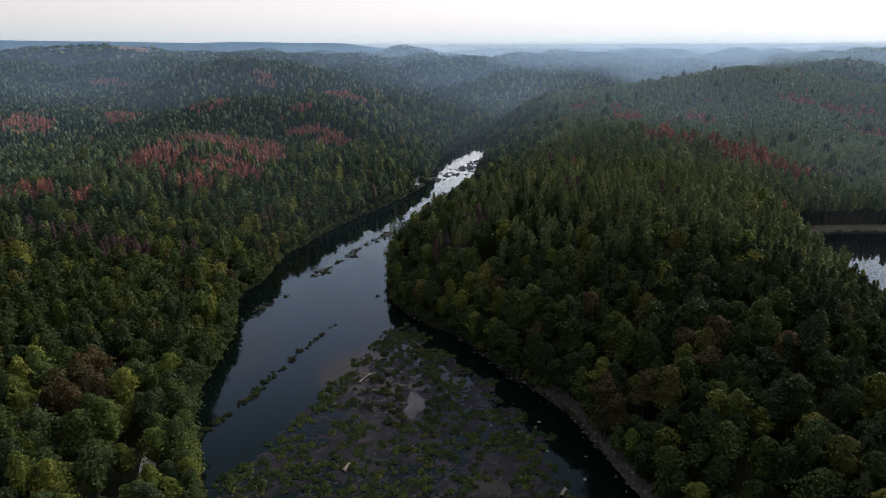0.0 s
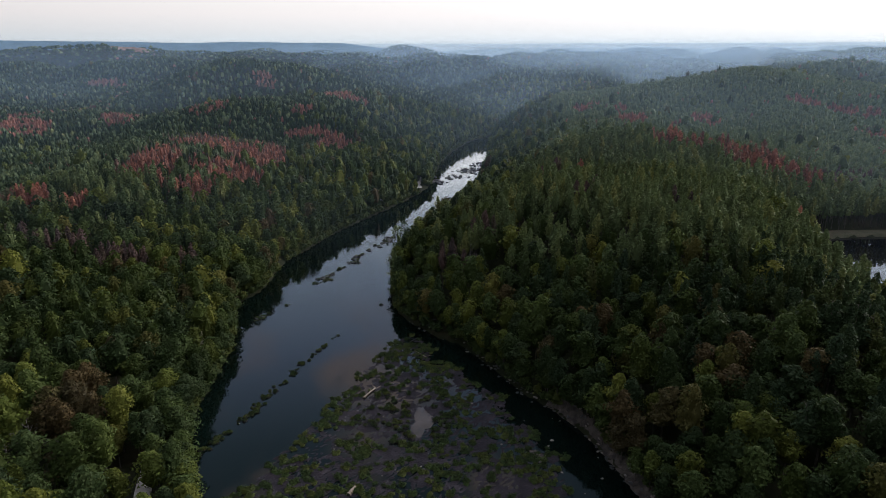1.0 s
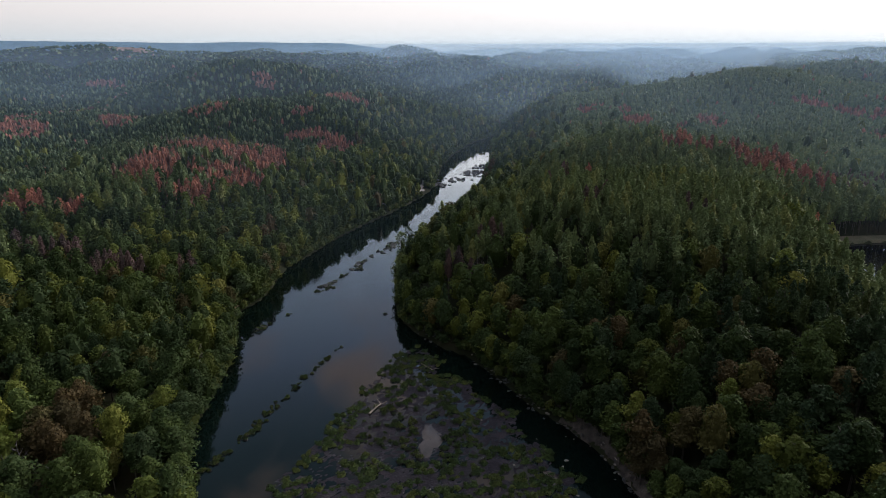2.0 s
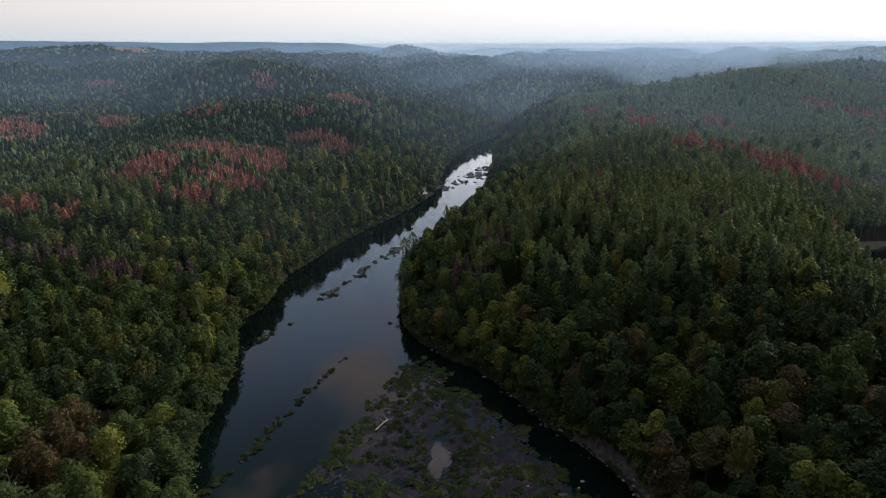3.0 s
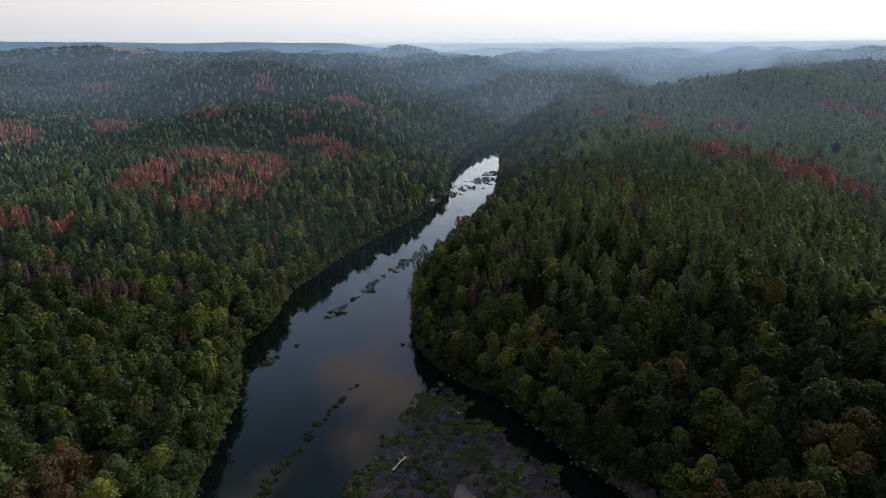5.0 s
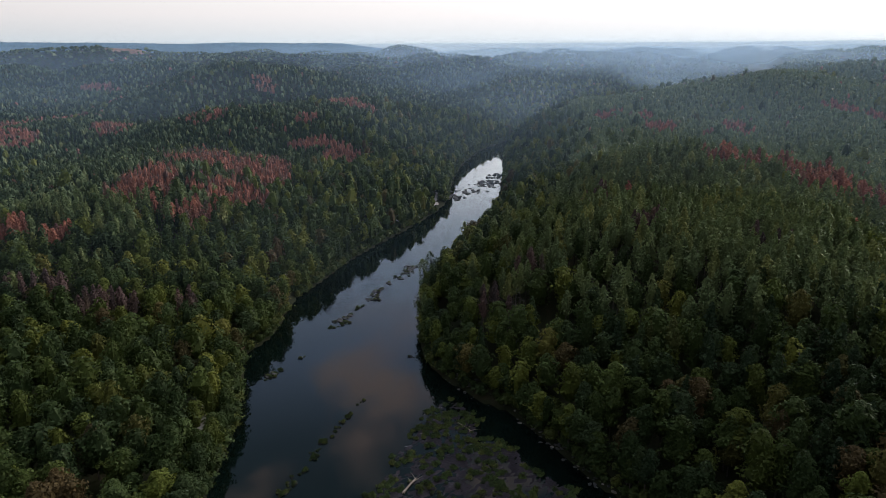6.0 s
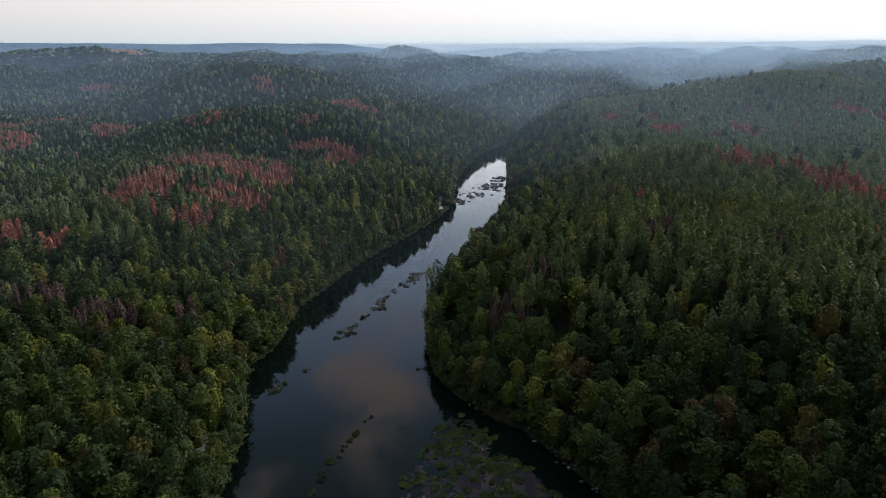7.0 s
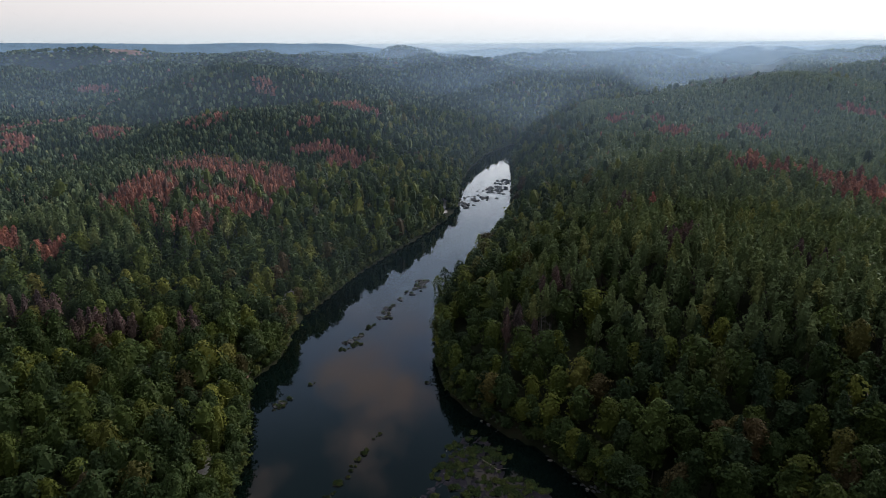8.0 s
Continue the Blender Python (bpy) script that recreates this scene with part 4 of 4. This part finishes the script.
def scatter(rng, near, far, wide_step, pine_step, row_step=None):
    """Broadleaf trees on a wide lattice, pines on a narrow one, and a row along the banks; with kinds and sizes."""
    sets = []
    for step, pines in ((wide_step, False), (pine_step, True)):
        x, y, d, side = lattice(rng, near, far, step)
        kind = kinds_of(rng, x, y, d, side)
        keep = ((kind == 1) | (kind == 2) | (kind >= 6)) == pines
        sets.append((x[keep], y[keep], d[keep], kind[keep]))
    if row_step:
        x, y, d, side = bank_row(rng, near, min(far, 1000), row_step)
        sets.append((x, y, d, kinds_of(rng, x, y, d, side)))
    x, y, d, kind = (np.concatenate(c) for c in zip(*sets))
    h, w = tree_sizes(rng, kind, d)
    return x, y, d, kind, h, w, ground_height(x, y) - 0.15


# Nearest trees: things of their own, with trunk and crown.
NEAR, SINGLE_MAX = 222.0, 300
rng = np.random.RandomState(11)
X, Y, D, K, H, W, Z = scatter(rng, 92, 430, 6.2, 4.5, 4.2)
SPIN = rng.uniform(0, 6.283, len(X))
single = np.zeros(len(X), bool)
for k in KIND_NAMES:
    mine = np.where(K == k)[0]
    order = mine[np.argsort(np.hypot(X[mine], Y[mine] - 25))]
    order = order[:SINGLE_MAX]
    single[order[np.hypot(X[order], Y[order]) < (NEAR if k in (0, 1, 5, 6) else 300)]] = True

originals = {}
for k in KIND_NAMES:
    made = []
    for i in range(6 if k in (0, 1, 5, 6) else 4):
        vr = np.random.RandomState(100 + 10 * k + i)
        tree = new(KIND_NAMES[k])
        tagged(tree, LABELS[k], "tree", KIND_NAMES[k].replace("_", " ") + "s by the river")
        if k == 4:
            trunk = new("trunk", soup("bare_trunk", trunk_shape(vr, 16, 9, 0.22, 0.3, 4.2, 3), DEAD_WOOD))
            trunk.parent = tree
        else:
            tall = 18.0 if k in (0, 3, 5) else 20.5
            trunk = new("trunk", soup("trunk", trunk_shape(vr, tall, 6, 0.26, 0.42, 3.0), BARK))
            trunk.parent = tree
            if k in (0, 3, 5):
                v = broadleaf_crown(vr, 900, 0.47, lobes=22)
            elif k in (1, 6):
                v = pine_crown(vr, 700, 0.42, lobes=26)
            else:
                v = pine_crown(vr, 480, 0.33, wide=2.4)
            crown = new("crown", soup("crown", v, CROWNS[k][1]))
            crown.parent = tree
        made.append(tree)
    originals[k] = made
for i in np.where(single)[0]:
    base = originals[K[i]][i % len(originals[K[i]])]
    m = pose(X[i], Y[i], Z[i], 0, 0, math.degrees(SPIN[i])) @ Matrix.Diagonal((W[i], W[i], H[i], 1))
    t = copy_thing(base, Matrix.Identity(4))
    t.matrix_basis = m
for group in originals.values():
    for tree in group:
        for o in (*tree.children_recursive, tree):
            bpy.data.objects.remove(o)


def woods(name, label, rng, x, y, z, h, w, bases, mat, squat=1.0):
    """Many trees as one mesh: each base shape is set down at its share of the places."""
    verts, tones = [], []
    lot = rng.randint(0, len(bases), len(x))
    for b, base in enumerate(bases):
        at = np.where(lot == b)[0]
        if not len(at):
            continue
        a = rng.uniform(0, 6.283, len(at))
        c, s = (np.cos(a) * w[at])[:, None], (np.sin(a) * w[at])[:, None]
        v = np.empty((len(at), len(base), 3), np.float32)
        v[:, :, 0] = x[at][:, None] + c * base[:, 0] - s * base[:, 1]
        v[:, :, 1] = y[at][:, None] + s * base[:, 0] + c * base[:, 1]
        v[:, :, 2] = z[at][:, None] + h[at][:, None] * base[:, 2] * squat
        verts.append(v.reshape(-1, 3))
        tones.append(np.repeat(rng.uniform(0, 1, len(at)), len(base)))
    if not verts:
        return None
    return tagged(new(name, soup(name, np.concatenate(verts), mat, np.concatenate(tones))), label, "woods", kind="stuff")


WOOD_NAMES = {0: ("broadleaf_woods", "dense green broadleaf woods on the river slopes"), 1: ("pine_woods", "dense dark green pine woods on the hills"),
              2: ("dead_pine_woods", "stands of dead pines with rust-red needles"), 3: ("rusty_woods", "scattered broadleaf trees turning rusty brown"),
              5: ("oak_woods", "olive oak woods on the steep slopes, colour dimmed for weaker light"), 6: ("old_pine_woods", "old pine woods on the slopes, colour dimmed for weaker light"), 7: ("dying_pine_woods", "thin stands of dying dull brown pines")}


def plant(places, seed, shapes, trunks=0, hazed=False):
    """The woods of one stretch of country, one mesh a kind."""
    x, y, d, kind, h, w, z = places
    rng = np.random.RandomState(seed)
    for k, (name, label) in WOOD_NAMES.items():
        pick = kind == k
        if not pick.any():
            continue
        # distant pines take the haze-tinted needles
        woods(name, label, rng, x[pick], y[pick], z[pick], h[pick], w[pick], shapes[k], HAZED_PINE if hazed and k == 1 else CROWNS[k][1])
        if trunks and k in (1, 2, 6, 7):
            stems = [tube([(0, 0, 0), (0.15, 0.1, 18 if k == 2 else 13)], [0.24, 0.10], 3) for _ in range(2)]
            woods("dead_pine_trunks" if k == 2 else "pine_trunks", "bare straight trunks of the pine stands", rng, x[pick], y[pick], z[pick], h[pick], np.full(pick.sum(), 1.0), stems, DEAD_STEM if k == 2 else BARK)


def fluffy(seed, leaf, needle, size, sides=6, rings=4, n=6, core=0.68):
    make = lambda k, i: np.random.RandomState(seed + 50 * k + i)
    shapes = {k: [broadleaf_crown(make(k, i), leaf, size, sides=sides, rings=rings, core=core) for i in range(n)] for k in (0, 3, 5)}
    shapes.update({k: [pine_crown(make(k, i), needle, size * 0.9, sides=sides, rings=rings) for i in range(n)] for k in (1, 6)})
    shapes.update({k: [pine_crown(make(k, i), needle, size * 0.75, wide=2.7, low=0.5, sides=sides, rings=rings) for i in range(n)] for k in (2, 7)})
    return shapes


def plain(seed, sides, round_sides, n=6):
    make = lambda k, i: np.random.RandomState(seed + 50 * k + i)
    shapes = {k: [dome(make(k, i), round_sides) for i in range(n)] for k in (0, 3, 5)}
    shapes.update({k: [dome(make(k, i), sides, 14.5, 2.6, ((1.0, 0.5), (0.68, 0.86))) for i in range(n)] for k in (1, 2, 6, 7)})
    return shapes


def young_pines(seed, wide, n=6, tufts=7, size=0.8, core=0.92):
    """Plantation pines seen from far: a short blunt crown with a few tufts of needles on it."""
    return [crown_mass(np.random.RandomState(seed + i), tufts, size, 13.2, wide, 0.40, False, 4, 2, 6, core) for i in range(n)]


rest = ~single & (K != 4)
inner = np.hypot(X + 12, Y - 40) < 300
plant(tuple(c[rest & inner] for c in (X, Y, D, K, H, W, Z)), 21, fluffy(210, 380, 270, 0.56, 6, 4), 1)
plant(tuple(c[rest & ~inner] for c in (X, Y, D, K, H, W, Z)), 26, fluffy(260, 210, 150, 0.76, 5, 3), 1)
mid_places = scatter(np.random.RandomState(22), 430, 960, 6.4, 3.5, 5.0)
close = np.hypot(mid_places[0], mid_places[1]) < 640
mid_fluffy = fluffy(220, 46, 18, 1.05, 5, 3, core=0.88)
mid_fluffy.update({k: young_pines(221 + 10 * k, wide, tufts=13, size=0.72, core=0.74) for k, wide in ((1, 2.8), (2, 2.4), (6, 2.8), (7, 2.4))})
plant(tuple(c[close] for c in mid_places), 22, mid_fluffy, 0, True)
mid_fluffy.update({k: young_pines(321 + 10 * k, wide, tufts=4, size=0.7) for k, wide in ((1, 2.7), (2, 2.4), (6, 2.7), (7, 2.4))})
plant(tuple(c[~close] for c in mid_places), 30, mid_fluffy, 0, True)
dead = (mid_places[3] == 2) & close
plant_dead = tuple(c[dead] for c in mid_places)
woods("dead_pine_trunks", "bare straight trunks of the dead pines", np.random.RandomState(25), plant_dead[0], plant_dead[1], plant_dead[6], plant_dead[4], np.full(dead.sum(), 1.0), [tube([(0, 0, 0), (0.1, 0.1, 15)], [0.2, 0.08], 3)], DEAD_STEM)


def thinned(places, spread):
    x, y, d, kind, h, w, z = places
    return x, y, d, kind, h, w * spread, z


plant(thinned(scatter(np.random.RandomState(23), 960, 1900, 8.2, 6.7), 1.2), 23, plain(230, 3, 4), 0, True)
far_shapes = plain(240, 3, 3, 4)
far_shapes[0] = far_shapes[3] = far_shapes[5] = far_shapes[1]
plant(thinned(scatter(np.random.RandomState(24), 1900, 4300, 19.0, 18.5), 3.0), 24, far_shapes, 0, True)


# The same forest goes on beside and behind the start of the flight.
def behind():
    rng = np.random.RandomState(27)
    x, y = np.meshgrid(np.arange(-330, 330, 7.0), np.arange(-220, 128, 7.0))
    x, y = (x + rng.uniform(-3, 3, x.shape)).ravel(), (y + rng.uniform(-3, 3, y.shape)).ravel()
    d, side = from_river(x, y)
    ahead = (np.hypot(x, y) > 90) & (np.abs(np.degrees(np.arctan2(x, y + 60))) < 40) & (y > 55)
    keep = (d > 1.5) & ~ahead & ~((side < 0) & (np.abs(d - road_offset(y)) < 2.2))
    x, y, d, side = x[keep], y[keep], d[keep], side[keep]
    kind = kinds_of(rng, x, y, d, side)
    kind = np.where(kind == 4, 0, kind)
    h, w = tree_sizes(rng, kind, d)
    close = np.hypot(x, y - 30) < 130
    places = (x, y, d, kind, h, w, ground_height(x, y))
    plant(tuple(c[close] for c in places), 28, fluffy(270, 60, 40, 1.5))
    plant(tuple(c[~close] for c in places), 29, plain(280, 4, 6))


behind()


# One thin-crowned tree leans out over the water from the point of the right bank.
def leaning_tree(x, y, tall, seed):
    rng = np.random.RandomState(seed)
    tree = tagged(new("leaning_tree"), "thin-leaved pale green tree leaning over the river", "tree")
    stem = new("trunk", soup("leaning_trunk", trunk_shape(rng, tall, 9, 0.3, 0.35, 4.5, 2), BARK))
    stem.parent = tree
    crown = new("crown", soup("leaning_crown", crown_mass(rng, 620, 0.34, tall * 1.04, 3.6, 0.42, False, 6, 4, 26, 0.25), BROADLEAF))
    crown.parent = tree
    tree.matrix_world = pose(x, y, float(ground_height(np.array([x]), np.array([y]))[0]) - 0.2, 0, -9, 0)


leaning_tree(-23.0, 330, 21.0, 66)
leaning_tree(-20.5, 345, 19.0, 67)


# Low bushes that hang over the waterline on both banks.
def bank_bushes():
    rng = np.random.RandomState(61)
    xs, ys = [], []
    for line, s in ((LEFT_BANK, -1), (RIGHT_BANK, 1)):
        for off, step in ((0.4, 2.0), (2.6, 2.6), (5.0, 3.2)):
            y = np.arange(100, 900, step)
            y = y + rng.uniform(-0.5, 0.5, len(y)) * step
            x = np.interp(y, line[:, 0], line[:, 1])
            lean = np.gradient(x) / np.gradient(y)
            rocky = 0.8 * (s > 0) * smooth(262, 245, y)
            push = (off + rng.uniform(-0.5, 0.8, len(y)) + rocky) * np.sqrt(1 + np.clip(lean, -2, 2) ** 2)
            xs.append(x + s * push)
            ys.append(y)
    x, y = np.concatenate(xs), np.concatenate(ys)
    d, side = from_river(x, y)
    keep = (d > np.where((side > 0) & (y < 192), 1.9, 0.05)) & ~((side < 0) & (np.abs(d - road_offset(y)) < 2.2)) & ~bank_gap(x, y, d)
    x, y = x[keep], y[keep]
    close = np.hypot(x, y) < 420
    h = rng.uniform(0.7, 1.5, len(x))
    for part_of, n, size in ((close, 90, 0.5), (~close, 24, 0.95)):
        shapes = [broadleaf_crown(np.random.RandomState(620 + i), n, size, 4.2, 2.1, 7, 5, 3) - np.array([0, 0, 1.1]) for i in range(5)]
        woods("bank_bushes", "low green bushes overhanging the river's edge", rng, x[part_of], y[part_of], ground_height(x[part_of], y[part_of]), h[part_of], h[part_of], shapes, WILLOW)


bank_bushes()
# ---- things in the river ----
river_things()
snag("driftwood_log", "bleached stranded tree trunk with broken branches", -26.8, 203, 62, 7.0, 0.32, 3, 1)
snag("driftwood_log", "thick pale driftwood log lying on the shoal", -26, 153, 66, 4.2, 0.55, 0, 2)
snag("driftwood_log", "pale driftwood log by the dark channel", 31, 142.5, 62, 3.6, 0.45, 1, 3)
snag("fallen_branch", "bleached fallen branches at the water's edge", -11, 231.5, -50, 6.5, 0.16, 5, 4)


def bare_shrub(x, y, tall, seed):
    """A leafless grey bush: many stems from one foot."""
    rng = np.random.RandomState(seed)
    thing = tagged(new("bare_shrub"), "leafless grey bush on the stony bank", "shrub", "bare shrubs on the bank")
    for i in range(6):
        a, r = rng.uniform(0, 6.283), rng.uniform(0.25, 0.6) * tall
        tip = np.array([math.cos(a) * r, math.sin(a) * r, tall * rng.uniform(0.7, 1.1)])
        stem = [tube([(0, 0, -0.2), tip * 0.5 + rng.normal(0, 0.15, 3), tip], [0.10, 0.07, 0.02], 4)]
        for _ in range(6):
            b = tip * rng.uniform(0.4, 0.9)
            stem.append(tube([b, b + rng.normal(0, 0.3, 3) * tall * 0.5 + np.array([0, 0, 0.4])], [0.05, 0.015], 3))
        o = new("stem", soup("stem", np.concatenate(stem), DEAD_WOOD))
        o.parent = thing
    thing.matrix_world = pose(x, y, float(ground_height(np.array([x]), np.array([y]))[0]))


for k, (x, y, tall) in enumerate([(47.5, 167, 4.5), (49, 163.5, 4.0), (46, 171, 3.6), (50.5, 160, 3.8), (-71, 143, 4.2), (13, 229, 3.2)]):
    bare_shrub(x, y, tall, 70 + k)

# stones along the pond's far shore
shore = np.random.RandomState(81)
for k in range(14):
    x = 196 + 5.5 * k + shore.uniform(-2, 2)
    e = (1 - min(abs((x - POND[0]) / POND[2]), 0.97) ** 3) ** (1 / 3)
    stone_ob = tagged(new("shore_stone", rock_shape(np.random.RandomState(90 + k % 4))), "pale stone on the grassy pond shore", "rock", "stones by the pond")
    stone_ob.data.materials.append(PALE_ROCK)
    size = shore.uniform(0.7, 1.8)
    stone_ob.matrix_world = pose(x, POND[1] + POND[3] * e * 1.06, POND[4] + 0.1, 0, 0, shore.uniform(0, 360)) @ Matrix.Diagonal((size * 1.3, size, size, 1))
